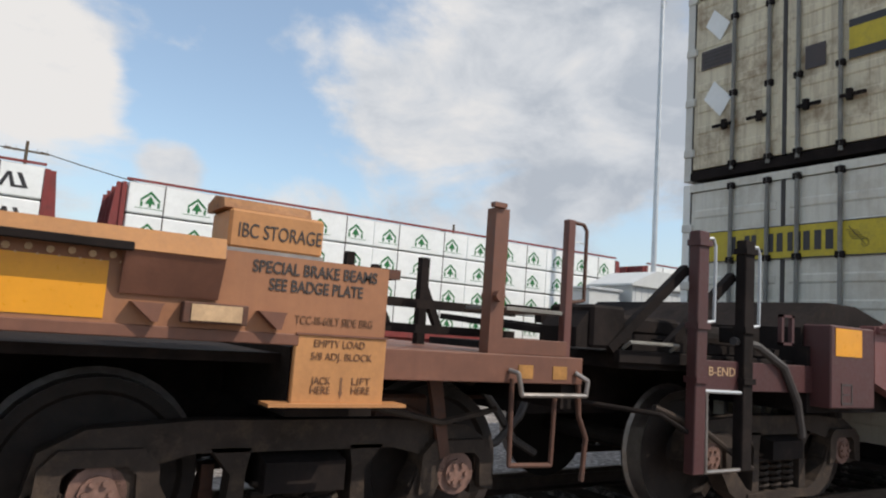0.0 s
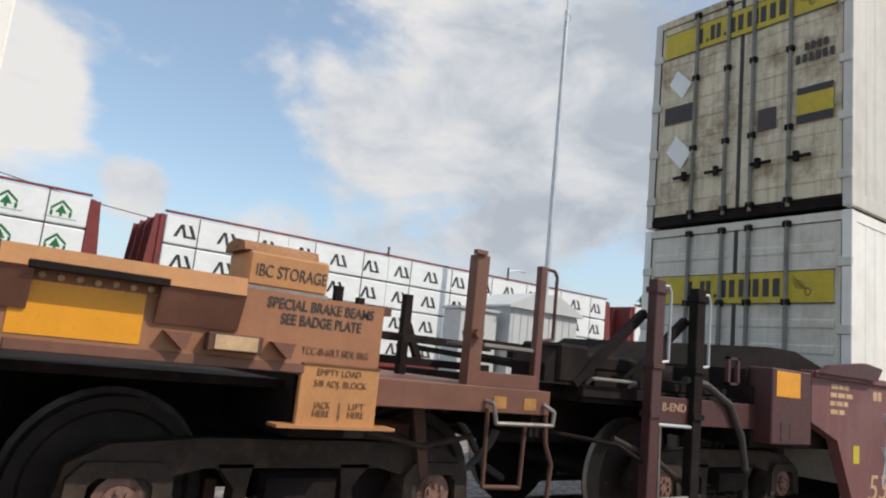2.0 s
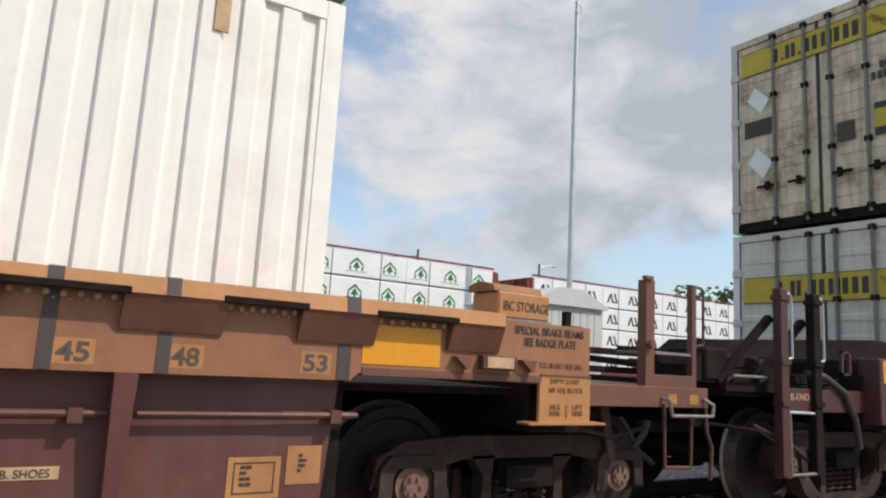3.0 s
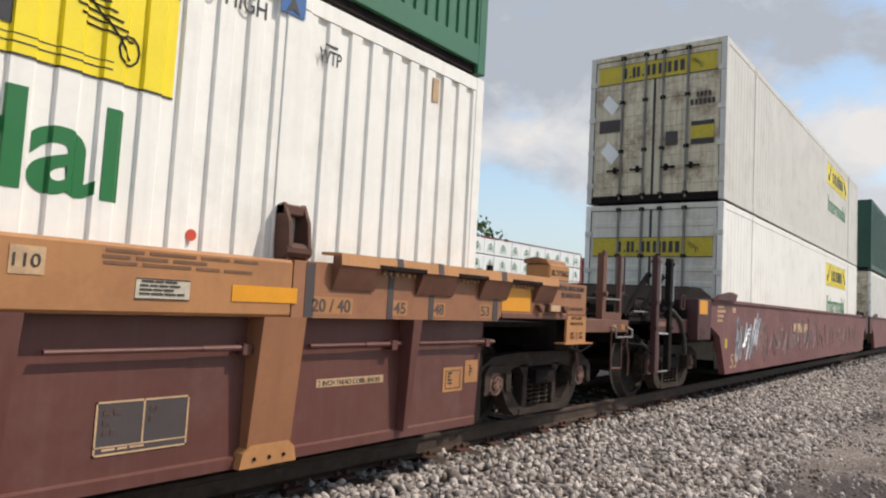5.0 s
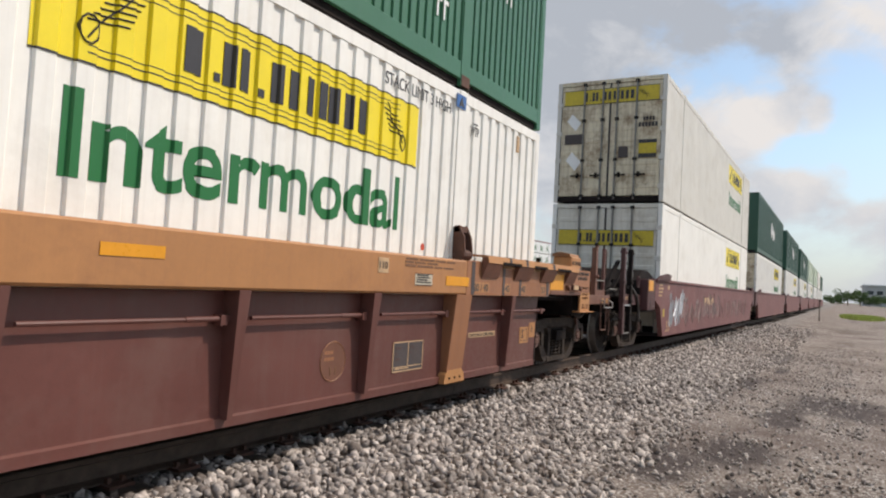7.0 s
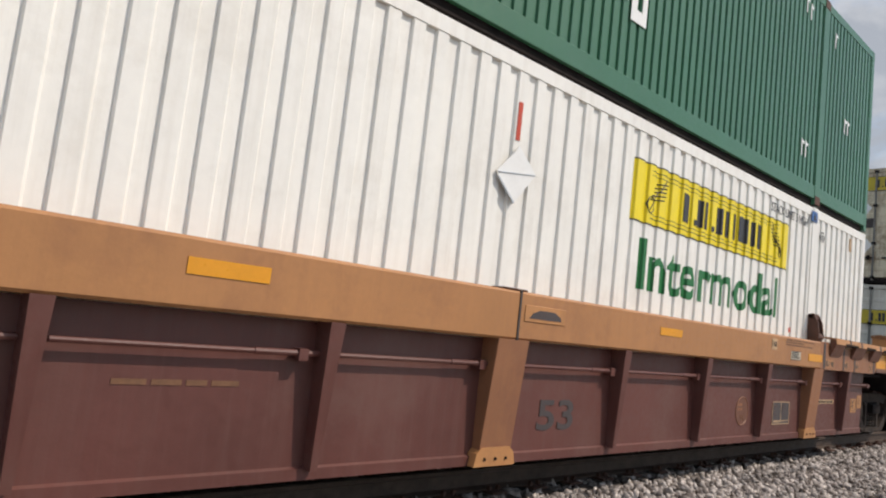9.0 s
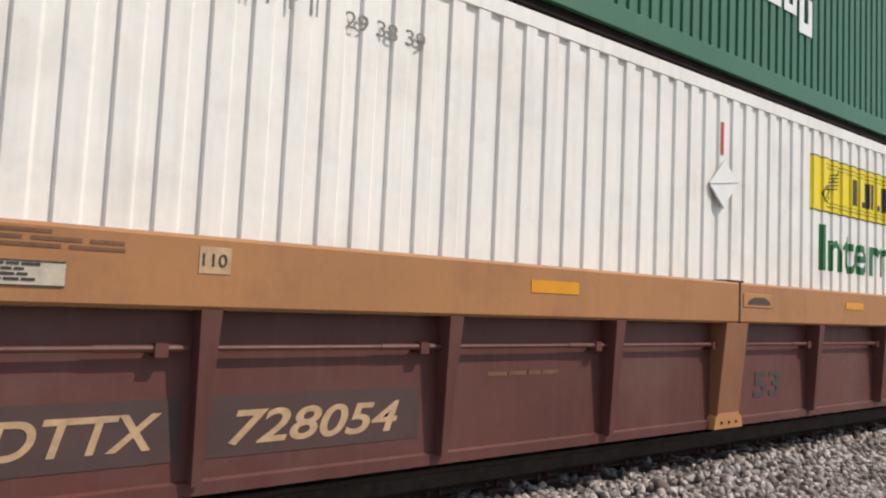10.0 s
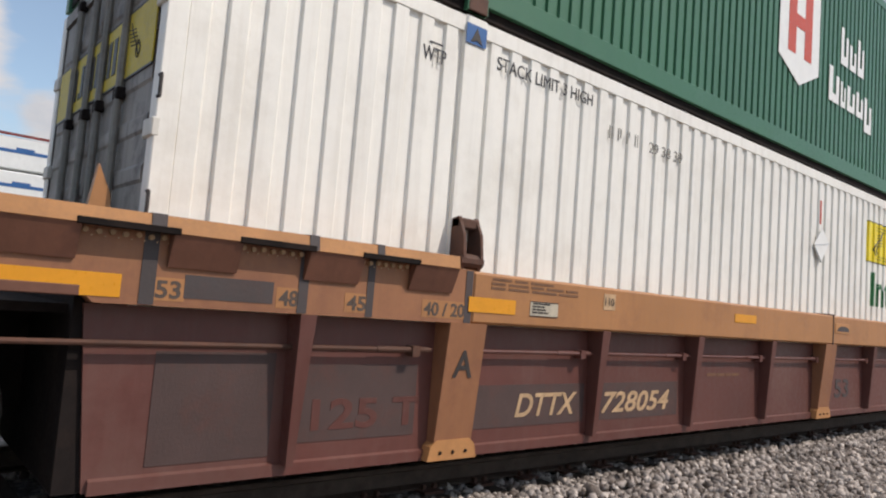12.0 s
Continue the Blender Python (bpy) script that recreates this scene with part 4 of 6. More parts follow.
        part("well_end", box(bmesh.new(), *sorted((e * 8.22, e * 8.34)), -1.31, 1.31, 0.20, 1.42), GRIMESHADE, car)
        part("centre_sill", box(bmesh.new(), *sorted((e * 8.34, e * 11.2)), -0.35, 0.35, 0.45, 1.02), GRIMESHADE, car)
        if e < 0:
            part("stop_gusset", prism(bmesh.new(), [(e * 8.30, 1.45), (e * 8.17, 1.45), (e * 8.19, 1.62), (e * 8.255, 1.765)], "y", -1.12, -1.07), TAN, car)
        end_platform(car, e)
        add_truck(car, e * 9.84)
        ib = box(bmesh.new(), *sorted((e * 9.275, e * 9.69)), -1.43, -1.15, 1.495, 1.66, 0.012)
        ibc = part("storage_box", ib, TANPALE, car, "tan lock storage box with a rusty lid")
        part("lid", prism(bmesh.new(), [(-1.42, 1.66), (-1.40, 1.70), (-1.26, 1.725), (-1.14, 1.70), (-1.14, 1.66)], "x", *sorted((e * 9.25, e * 9.63))), LIDRUST, ibc)
        part("base_strip", box(bmesh.new(), *sorted((e * 9.27, e * 9.695)), -1.435, -1.15, 1.478, 1.497), STEEL, ibc)
        lettering("stencil", "IBC STORAGE", 0.085, INK, ibc, 9.315 if e > 0 else -9.665, -1.432, 1.545, width=0.365)
    lettering("stencil", "SPECIAL BRAKE BEAMS", 0.07, INK, car, 9.375, -1.4775, 1.405, width=0.57, bold=0.001)
    lettering("stencil", "SEE BADGE PLATE", 0.07, INK, car, 9.45, -1.4775, 1.335, width=0.43, bold=0.001)
    lettering("worn_stencil", "TCC-III-60LT SIDE BRG", 0.05, FADEINK, car, 9.575, -1.4775, 1.205, width=0.365)
    for words, u, z, w in (("EMPTY LOAD", 9.67, 1.112, 0.24), ("5/8 ADJ. BLOCK", 9.66, 1.058, 0.29), ("JACK", 9.67, 0.955, 0.09), ("HERE", 9.67, 0.915, 0.09), ("LIFT", 9.86, 0.955, 0.09), ("HERE", 9.86, 0.915, 0.09)):
        lettering("worn_stencil", words, 0.045, FADEINK, car, u, -1.4805, z, width=w)
    part("stencil_arrow", prism(bmesh.new(), [(9.80, 0.925), (9.81, 0.895), (9.82, 0.925), (9.815, 0.925), (9.815, 0.985), (9.805, 0.985), (9.805, 0.925)], "y", -1.4805, -1.478), FADEINK, car)
    part("plate_edge", box(bmesh.new(), 9.585, 10.02, -1.486, -1.476, 1.160, 1.168), TANBROWN, car)
    details(car)
    return car


def end_platform(car, e):
    """End deck with its fascia, uprights, grab irons, step and coupler."""
    def X(a, b):
        return sorted((e * a, e * b))
    bm = box(bmesh.new(), *X(10.02, 11.29), -1.40, 1.40, 1.08, 1.12)
    part("end_deck", bm, TANBROWN, car)
    for y in (-1.40, 1.40):
        part("deck_fascia", box(bmesh.new(), *X(10.02, 11.30), y - 0.015, y + 0.015, 0.975, 1.12, 0.004), TANBROWN, car)
    part("deck_beam", box(bmesh.new(), *X(11.18, 11.26), -1.38, 1.38, 0.84, 1.06), GRIMESHADE, car)
    for u in (10.84, 11.08):
        part("reflector", plate(*X(u, u + 0.10), -1.416, 1.0, 1.07), FADEAMBER, car, "faded dull orange reflector")
    up = bmesh.new()
    prism(up, [(-1.35, 1.12), (-1.27, 1.12), (-1.27, 1.89), (-1.35, 1.89)], "x", *X(10.685, 10.775))
    box(up, *X(10.66, 10.74), -1.37, -1.33, 1.89, 1.915)
    rod(up, (e * 10.72, -1.39, 1.42), (e * 10.72, -1.25, 1.42), 0.03, 8)
    part("upright", up, TANBROWN, car, "tall brown brake step upright")
    up = bmesh.new()
    box(up, *X(11.235, 11.29), -1.32, -1.27, 1.10, 1.91, 0.004)
    part("upright", up, MAROON, car)
    part("cross_plate", box(bmesh.new(), *X(10.70, 11.24), -1.345, -1.325, 1.12, 1.205, 0.003), TANBROWN, car)
    part("step_board", box(bmesh.new(), *X(10.80, 11.20), -1.34, -0.95, 1.35, 1.372, 0.003), RODPAINT, car)
    part("grab_iron", pipe(bmesh.new(), [(e * 11.28, -1.30, 1.90), (e * 11.37, -1.30, 1.895), (e * 11.395, -1.30, 1.86), (e * 11.395, -1.30, 1.45), (e * 11.28, -1.30, 1.43)], 0.011), RUST, car)
    part("grab_iron", pipe(bmesh.new(), [(e * 10.78, -1.42, 1.04), (e * 10.80, -1.47, 1.03), (e * 10.83, -1.47, 0.92), (e * 11.28, -1.47, 0.92), (e * 11.29, -1.47, 1.0), (e * 11.24, -1.42, 1.04)], 0.013), STEEL, car)
    part("side_step", pipe(bmesh.new(), [(e * 10.80, -1.42, 1.0), (e * 10.81, -1.42, 0.56), (e * 11.09, -1.42, 0.55), (e * 11.10, -1.42, 0.92)], 0.013), RUST, car)
    part("hand_rod", pipe(bmesh.new(), [(e * 11.28, -1.40, 1.02), (e * 11.30, -1.40, 0.80), (e * 11.36, -1.40, 0.68), (e * 11.34, -1.40, 0.45)], 0.015), RUST, car)
    for y, u, h in ((0.15, 10.55, 1.72), (0.62, 11.0, 1.70), (-0.25, 10.92, 1.70)):
        dark = beam(bmesh.new(), (e * u, y, 1.08), (e * u, y, h), 0.06, 0.06)
        beam(dark, (e * u, y, h - 0.18), (e * (u + 0.16), y, 1.20), 0.05, 0.05)
        part("brake_post", dark, GRIMESHADE, car)
    for z in (1.22, 1.36):
        part("rail_bar", beam(bmesh.new(), (e * 10.12, -0.9, z), (e * 11.2, -0.9, z), 0.04, 0.05), GRIMESHADE, car)
    part("brake_post", box(beam(bmesh.new(), (e * 10.16, -1.1, 1.10), (e * 10.16, -1.1, 1.48), 0.05, 0.07), *X(10.10, 10.24), -1.16, -1.02, 1.46, 1.51), RUST, car)
    cp = box(bmesh.new(), *X(11.1, 11.75), -0.11, 0.11, 0.74, 0.98, 0.03)
    box(cp, *X(11.70, 11.98), -0.16, 0.12, 0.68, 1.02, 0.04)
    part("coupler", cp, RUST, car)
    hs = pipe(bmesh.new(), [(e * 11.2, -0.5, 0.95), (e * 11.38, -0.52, 0.75), (e * 11.58, -0.5, 0.52), (e * 11.8, -0.46, 0.42)], 0.028, 8)
    part("air_hose", hs, INK, car)
    jk = pipe(bmesh.new(), [(e * 10.3, -0.9, 0.86), (e * 10.65, -1.0, 0.70), (e * 10.8, -0.9, 0.5), (e * 11.0, -0.7, 0.6)], 0.022, 6)
    pipe(jk, [(e * 10.4, -0.7, 0.9), (e * 10.5, -0.75, 0.45), (e * 11.1, -0.7, 0.42)], 0.02, 6)
    box(jk, *X(10.25, 10.6), -0.95, -0.55, 0.66, 0.86, 0.02)
    part("brake_rigging", jk, RUST, car)
    part("brake_rod", pipe(bmesh.new(), [(e * 10.15, -1.12, 0.82), (e * 10.55, -1.16, 0.74), (e * 10.95, -1.10, 0.80)], 0.018, 6), TRUCKIRON, car)
    part("brake_lever", prism(bmesh.new(), [(e * 10.50, 0.95), (e * 10.58, 0.96), (e * 10.66, 0.56), (e * 10.60, 0.54)], "y", -1.10, -1.07), RUST, car)
    part("angle_cock", rod(box(bmesh.new(), *X(11.12, 11.28), -0.58, -0.44, 0.88, 1.0, 0.02), (e * 11.2, -0.66, 0.95), (e * 11.2, -0.42, 0.95), 0.03, 8), TRUCKIRON, car)


def details(car):
    """Stencils, number boards, amber sheets and stripes on the near side."""
    y = SIDE - 0.001
    for u, w in ((6.135, 0.075), (6.895, 0.06), (7.365, 0.06), (8.255, 0.075), (-8.073, 0.07), (-7.255, 0.06), (-6.815, 0.05), (-6.036, 0.06)):
        part("length_stripe", plate(u - w / 2, u + w / 2, -1.4755 if abs(u) > 6.0 else y, 1.09, 1.432), GREYPAINT, car)
        if abs(u) > 6.3:
            part("length_stripe", prism(bmesh.new(), [(-1.37, 1.519), (-1.552, 1.512), (-1.564, 1.433), (-1.566, 1.433), (-1.554, 1.515), (-1.37, 1.522)], "x", u - w / 2, u + w / 2), GREYPAINT, car)
    for words, u, w in (("20 / 40", 6.16, 0.34), ("45", 6.935, 0.13), ("48", 7.40, 0.125), ("53", 8.035, 0.13), ("53", -8.035, 0.12), ("48", -7.395, 0.115), ("45", -6.97, 0.13), ("40 / 20", -6.405, 0.34)):
        part("number_patch", plate(u - 0.015, u + w + 0.02, -1.4755, 1.112, 1.222, 0.0012), TAN, car)
        lettering("number", words, 0.115, WORNINK, car, u, -1.4770, 1.127, width=w, bold=0.003)
    for a, b, z0, z1 in ((8.357, 8.843, 1.176, 1.385), (-8.70, -8.19, 1.115, 1.222), (-6.035, -5.592, 1.165, 1.265), (5.56, 6.03, 1.172, 1.265), (-2.465, -2.02, 1.252, 1.335), (1.93, 2.33, 1.255, 1.325)):
        part("amber_sheet", plate(a, b, -1.4755 if abs(a) > 6.04 else y - 0.001, z0, z1), AMBER, car, "amber reflective sheet")
    part("faded_patch", plate(-7.90, -7.43, -1.4755, 1.13, 1.245, 0.002), GREYPAINT, car)
    for u in (-4.59, 4.412):
        part("notice", plate(u, u + 0.15, y, 1.257, 1.384), CREAM, car)
        lettering("notice_number", "110", 0.085, INK, car, u + 0.015, y - 0.0055, 1.292, width=0.115)
    for a, n in ((-5.84, -5.44), (4.81, 4.995)):
        part("worn_stencil", bars(bmesh.new(), a, a + 1.05, y, 1.315, 1.405, 3, rng, words=(3, 5)), FADEINK, car)
        part("notice", plate(n, n + 0.30, y, 1.165, 1.272), NOTICECARD, car)
        bm = bars(bmesh.new(), n + 0.02, n + 0.28, y - 0.004, 1.178, 1.262, 4, rng, words=(3, 4))
        box(bm, n, n + 0.30, y - 0.0055, y - 0.003, 1.165, 1.171), box(bm, n, n + 0.30, y - 0.0055, y - 0.003, 1.266, 1.272)
        part("worn_stencil", bm, INK, car)
    part("builder_plate", box(bmesh.new(), 0.03, 0.51, y - 0.006, y, 1.225, 1.345, 0.003), TANPALE, car)
    part("plate_frame", prism(bmesh.new(), [(0.08, 1.25), (0.46, 1.25), (0.44, 1.285), (0.36, 1.315), (0.20, 1.315), (0.12, 1.29)], "y", y - 0.009, y - 0.004), GREYPAINT, car)
    # brackets and light box on the end plate
    for u in (8.985, 9.465):
        part("bracket", prism(bmesh.new(), [(u - 0.06, 1.245), (u + 0.06, 1.245), (u + 0.05, 1.23), (u + 0.04, 1.175), (u + 0.02, 1.175)], "y", -1.525, -1.475), TANBROWN, car)
    bm = box(bmesh.new(), 9.11, 9.36, -1.53, -1.475, 1.18, 1.26, 0.004)
    part("card_holder", bm, RUST, car)
    part("card", plate(9.14, 9.335, -1.531, 1.19, 1.253), CREAM, car)
    # lower panels
    y = PANEL - 0.001
    part("dark_patch", plate(-5.80, -4.58, y, 0.36, 0.66), FADEPATCH, car)
    part("dark_patch", plate(-4.46, -3.20, y, 0.36, 0.66), FADEPATCH, car)
    part("dark_patch", plate(-7.95, -7.30, y, 0.30, 0.86), FADEPATCH, car)
    part("dark_patch", plate(-7.16, -6.30, y, 0.36, 0.80), FADEPATCH, car)
    lettering("car_mark", "DTTX", 0.235, CREAM, car, -5.37, y - 0.0045, 0.43, width=0.70, shear=0.25, bold=0.004)
    lettering("car_number", "728054", 0.235, CREAM, car, -4.345, y - 0.0045, 0.42, width=1.0, shear=0.25, bold=0.004)
    lettering("worn_number", "125 T", 0.24, MAROON, car, -7.05, y - 0.0045, 0.43, width=0.79, bold=0.006)
    lettering("post_letter", "A", 0.25, INK, car, -6.105, -1.4515, 0.735, width=0.17, bold=0.004).matrix_basis = pose(-6.105, -1.4515, 0.735, 95.65)
    lettering("worn_number", "53", 0.32, GREYPAINT, car, 0.47, y - 0.003, 0.42, width=0.46, bold=0.006)
    part("stencil_strip", plate(6.375, 7.025, y, 0.618, 0.672), CREAM, car)
    lettering("stencil", "2 INCH TREAD COBB. SHOES", 0.05, INK, car, 6.39, y - 0.0045, 0.627, width=0.60)
    for a, b, z0, z1 in ((7.75, 8.018, 0.49, 0.69), (8.048, 8.234, 0.55, 0.74)):
        part("service_label", plate(a, b, y, z0, z1), TANPALE, car)
        bm = bars(bmesh.new(), a + 0.06, b - 0.04, y - 0.004, z0 + 0.05, z1 - 0.04, 4, rng, words=(1, 2))
        if b < 8.03:
            for p in ((a + 0.03, a + 0.036, z0 + 0.025, z1 - 0.025), (b - 0.036, b - 0.03, z0 + 0.025, z1 - 0.025), (a + 0.03, b - 0.03, z0 + 0.025, z0 + 0.031), (a + 0.03, b - 0.03, z1 - 0.031, z1 - 0.025)):
                box(bm, p[0], p[1], y - 0.0055, y - 0.003, p[2], p[3])
        part("worn_stencil", bm, INK, car)
    # framed data panel and round stencil
    bm = bmesh.new()
    for p in ((4.926, 5.441, 0.632, 0.642), (4.926, 5.441, 0.37, 0.38), (4.926, 4.936, 0.37, 0.642), (5.431, 5.441, 0.37, 0.642), (5.175, 5.185, 0.415, 0.642), (4.926, 5.441, 0.41, 0.417)):
        box(bm, p[0], p[1], y - 0.005, y - 0.002, p[2], p[3])
    bars(bm, 4.97, 5.4, y - 0.003, 0.385, 0.405, 1, rng)
    part("data_panel", plate(4.93, 5.437, y, 0.374, 0.638), GREYPAINT, car)
    part("data_panel_frame", bm, CREAM, car)
    part("worn_stencil", bars(bars(bmesh.new(), 4.96, 5.15, y - 0.003, 0.45, 0.60, 3, rng, words=(1, 2)), 5.21, 5.40, y - 0.003, 0.50, 0.60, 2, rng, words=(1, 2)), FADEPATCH, car)
    bm = bmesh.new()
    for k in range(24):
        a, b = k * math.pi / 12, (k + 0.8) * math.pi / 12
        rod(bm, (4.083 + 0.155 * math.cos(a), y - 0.002, 0.535 + 0.155 * math.sin(a)), (4.083 + 0.155 * math.cos(b), y - 0.002, 0.535 + 0.155 * math.sin(b)), 0.005, 4)
    bars(bm, 3.97, 4.20, y, 0.52, 0.62, 2, rng, words=(3, 3))
    part("round_patch", rod(bmesh.new(), (4.083, y - 0.0015, 0.535), (4.083, y, 0.535), 0.15, 28), TANBROWN, car)
    part("round_stencil", bm, TANMID, car)
    lettering("worn_number", "H", 0.10, FADEINK, car, 4.05, y - 0.003, 0.425, width=0.075)
    part("worn_stencil", bars(bmesh.new(), -2.7, -1.9, y, 0.68, 0.73, 1, rng), FADEINK, car)


tan_well_car()
lower = carried_box("white_container", CAR_X + 0.055, 0, WHITEBOX, "white ribbed container with a yellow sign, in the tan well car", posts=(-6.04, 6.0), doors=GRIMSHADEDOOR, depth=0.022)
firm_sign(lower, 1.547, 5.172, 1.943, 2.524, FOLD, 0.022, 0.48, word_z=1.345)


def box_marks(c):
    """Small markings of the lower white box."""
    lettering("stencil", "STACK LIMIT 3 HIGH", 0.14, SIGNBLACK, c, -5.81, -W + 0.003, 2.60, width=1.11)
    lettering("stencil", "STACK LIMIT 3 HIGH", 0.16, SIGNBLACK, c, 4.57, -W + 0.003, 2.60, width=1.17)
    for u in (-6.49, 6.19):
        lettering("stencil", "WTP", 0.14, SIGNBLACK, c, u, -W + 0.003, 2.485, width=0.20)
        part("stencil_bar", box(bmesh.new(), u + 0.05, u + 0.16, -W - 0.001, -W + 0.003, 2.605, 2.618), SIGNBLACK, c)
    bm = bmesh.new()
    for k in range(4):
        x = -4.455 + k * 0.125
        box(bm, x, x + 0.012, -W + 0.001, -W + 0.004, 2.39, 2.50)
        box(bm, x + 0.035, x + 0.045, -W + 0.001, -W + 0.004, 2.39 + 0.03 * (k % 3), 2.50)
    part("serial_marks", bm, RODPAINT, c)
    lettering("serial_number", "29 38 39", 0.14, RODPAINT, c, -3.86, -W + 0.003, 2.385, width=0.55)
    part("blue_patch", box(bmesh.new(), -6.14, -5.95, -W - 0.016, -W - 0.012, 2.70, 2.84), SIGNBLUE, c)
    part("blue_patch", box(bmesh.new(), 5.83, 6.03, -W - 0.016, -W - 0.012, 2.70, 2.84), SIGNBLUE, c)
    for u in (-6.045, 5.93):
        part("arrow", prism(bmesh.new(), [(u - 0.055, 2.71), (u, 2.73), (u + 0.055, 2.71), (u, 2.82)], "y", -W - 0.020, -W - 0.016), INK, c)
    part("red_strip", plate(-0.105, -0.06, -W + 0.004, 2.245, 2.54), SIGNRED, c)
    pl = prism(bmesh.new(), [(-0.085, 1.76), (0.14, 2.02), (0.05, 2.10), (-0.08, 2.20), (-0.13, 2.13), (-0.29, 1.97), (-0.27, 1.92)], "y", -W - 0.02, -W - 0.012)
    part("placard", pl, SIGNWHITE, c, "white diamond placard holder")
    part("placard_edge", beam(beam(bmesh.new(), (-0.085, -W - 0.022, 1.765), (-0.275, -W - 0.022, 1.925), 0.012, 0.012), (-0.28, -W - 0.022, 1.96), (0.13, -W - 0.022, 2.02), 0.008, 0.008), GALV, c)
    part("orange_dot", rod(bmesh.new(), (5.34, -W + 0.001, 1.21), (5.34, -W + 0.004, 1.21), 0.034, 16), SIGNRED, c)
    part("door_latch", box(bmesh.new(), 7.40, 7.48, -W - 0.006, -W + 0.004, 2.52, 2.72, 0.004), CREAM, c)
    for z in (1.21, 1.80):
        part("hinge", pipe(bmesh.new(), [(-8.125, -W - 0.002, z), (-8.125, -W - 0.03, z), (-8.125, -W - 0.03, z + 0.11), (-8.125, -W - 0.002, z + 0.11)], 0.010, 6), INK, c)
    door_sign(c, -LENGTH / 2 + 0.006, 2.02, 2.40)


box_marks(lower)
upper = carried_box("green_container", CAR_X + 0.055, 1, GREENBOX, "green ribbed steel container stacked on a white one", pitch=0.14, depth=0.020, crest=0.60, posts=(-6.04, 6.0), bottom=0.255, rail=0.12)


def hub_mark(c):
    """A firm's mark in plain shapes: a white shield with a red field, and white blocks beside it."""
    bm = prism(bmesh.new(), [(-1.42, 1.12), (-0.86, 0.87), (-0.32, 1.12), (-0.32, 2.18), (-1.42, 2.18)], "y", -W - 0.006, -W - 0.001)
    part("shield", bm, SIGNWHITE, c)
    bm = box(bmesh.new(), -1.19, -0.99, -W - 0.010, -W - 0.006, 1.22, 2.05)
    box(bm, -0.75, -0.55, -W - 0.010, -W - 0.006, 1.22, 2.05), box(bm, -0.99, -0.75, -W - 0.010, -W - 0.006, 1.56, 1.72)
    part("shield_field", bm, SIGNRED, c)
    for u, w, z, h in ((0.0, 0.24, 1.62, 0.50), (0.30, 0.22, 1.62, 0.34), (0.58, 0.22, 1.62, 0.50), (-0.35, 0.32, 1.05, 0.46), (0.03, 0.16, 1.05, 0.34), (0.25, 0.26, 1.05, 0.34), (0.57, 0.24, 1.05, 0.34), (0.87, 0.26, 0.90, 0.48)):
        u, z = u + 0.37, z - 0.12
        part("name_block", prism(bmesh.new(), [(u, z), (u + w, z), (u + w, z + h * 0.8), (u + w * 0.7, z + h * 0.8), (u + w * 0.7, z + h * 0.25), (u + w * 0.36, z + h * 0.25), (u + w * 0.36, z + h), (u, z + h)], "y", -W - 0.005, -W - 0.001), SIGNWHITE, c)
    bm = bmesh.new()
    for u, z in ((5.35, 0.55), (5.48, 0.55), (6.9, 1.25), (7.02, 1.25), (6.35, 2.35), (5.25, 2.45), (5.4, 2.4)):
        box(bm, u, u + 0.03, -W - 0.005, -W - 0.001, z, z + 0.22), box(bm, u + 0.03, u + 0.09, -W - 0.005, -W - 0.001, z + 0.16, z + 0.20)
    part("stencil", bm, SIGNWHITE, c)


hub_mark(upper)


# ---------------------------------------------------------------- dark red well cars ahead
UNIT_X, PITCH = 15.07, 20.3


def red_side(bm, f):
    prism(bm, [(-8.40, 0.27), (8.40, 0.27), (8.75, 0.9), (9.22, 1.05), (9.22, 1.49), (-9.22, 1.49), (-9.22, 1.05), (-8.75, 0.9)], "y", *sorted((f * 1.46, f * 1.36)))
    return bm


def red_unit(k):
    car = thing("well_car", pose(UNIT_X + k * PITCH, AXIS, RAIL), "dark red smooth-sided well car with chalky graffiti" if k == 0 else "dark red smooth-sided well car with stacked containers", "railcar", "rail cars of the near train")
    TRAIN.append(car)
    for s in (-1, 1):
        part("side_wall", red_side(bmesh.new(), s), MAROONFADE, car)
        bm = box(bmesh.new(), -9.2, 9.2, *sorted((s * 1.49, s * 1.33)), 1.44, 1.50, 0.008)
        part("top_chord", bm, MAROONFADE, car)
    part("well_floor", box(bmesh.new(), -8.4, 8.4, -1.35, 1.35, 0.26, 0.315 if k == 0 else 0.435), GRIMESHADE, car)
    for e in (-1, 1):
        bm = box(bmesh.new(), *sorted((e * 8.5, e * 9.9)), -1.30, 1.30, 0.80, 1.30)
        part("body_bolster", bm, GRIMESHADE, car)
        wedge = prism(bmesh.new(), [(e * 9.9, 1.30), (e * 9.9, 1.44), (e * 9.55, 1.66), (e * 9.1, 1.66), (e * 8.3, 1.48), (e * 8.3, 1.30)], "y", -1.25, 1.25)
        part("end_ramp", wedge, GRIMESHADE, car)
        for s in (-1, 1):
            part("corner_guide", prism(bmesh.new(), [(e * 9.2, 1.48), (e * 8.1, 1.48), (e * 8.0, 1.60), (e * 8.35, 1.63), (e * 9.0, 1.56)], "y", s * 1.50 - 0.03, s * 1.50 + 0.03), MAROONDARK, car)
        part("end_box", box(bmesh.new(), *sorted((e * 9.22, e * 9.86)), -1.46, -1.0, 0.85, 1.47, 0.01), MAROONDARK, car)
    if k == 0:
        red_end(car)
        red_marks(car)
        add_truck(car, -9.83)
    add_truck(car, 10.15)
    return car


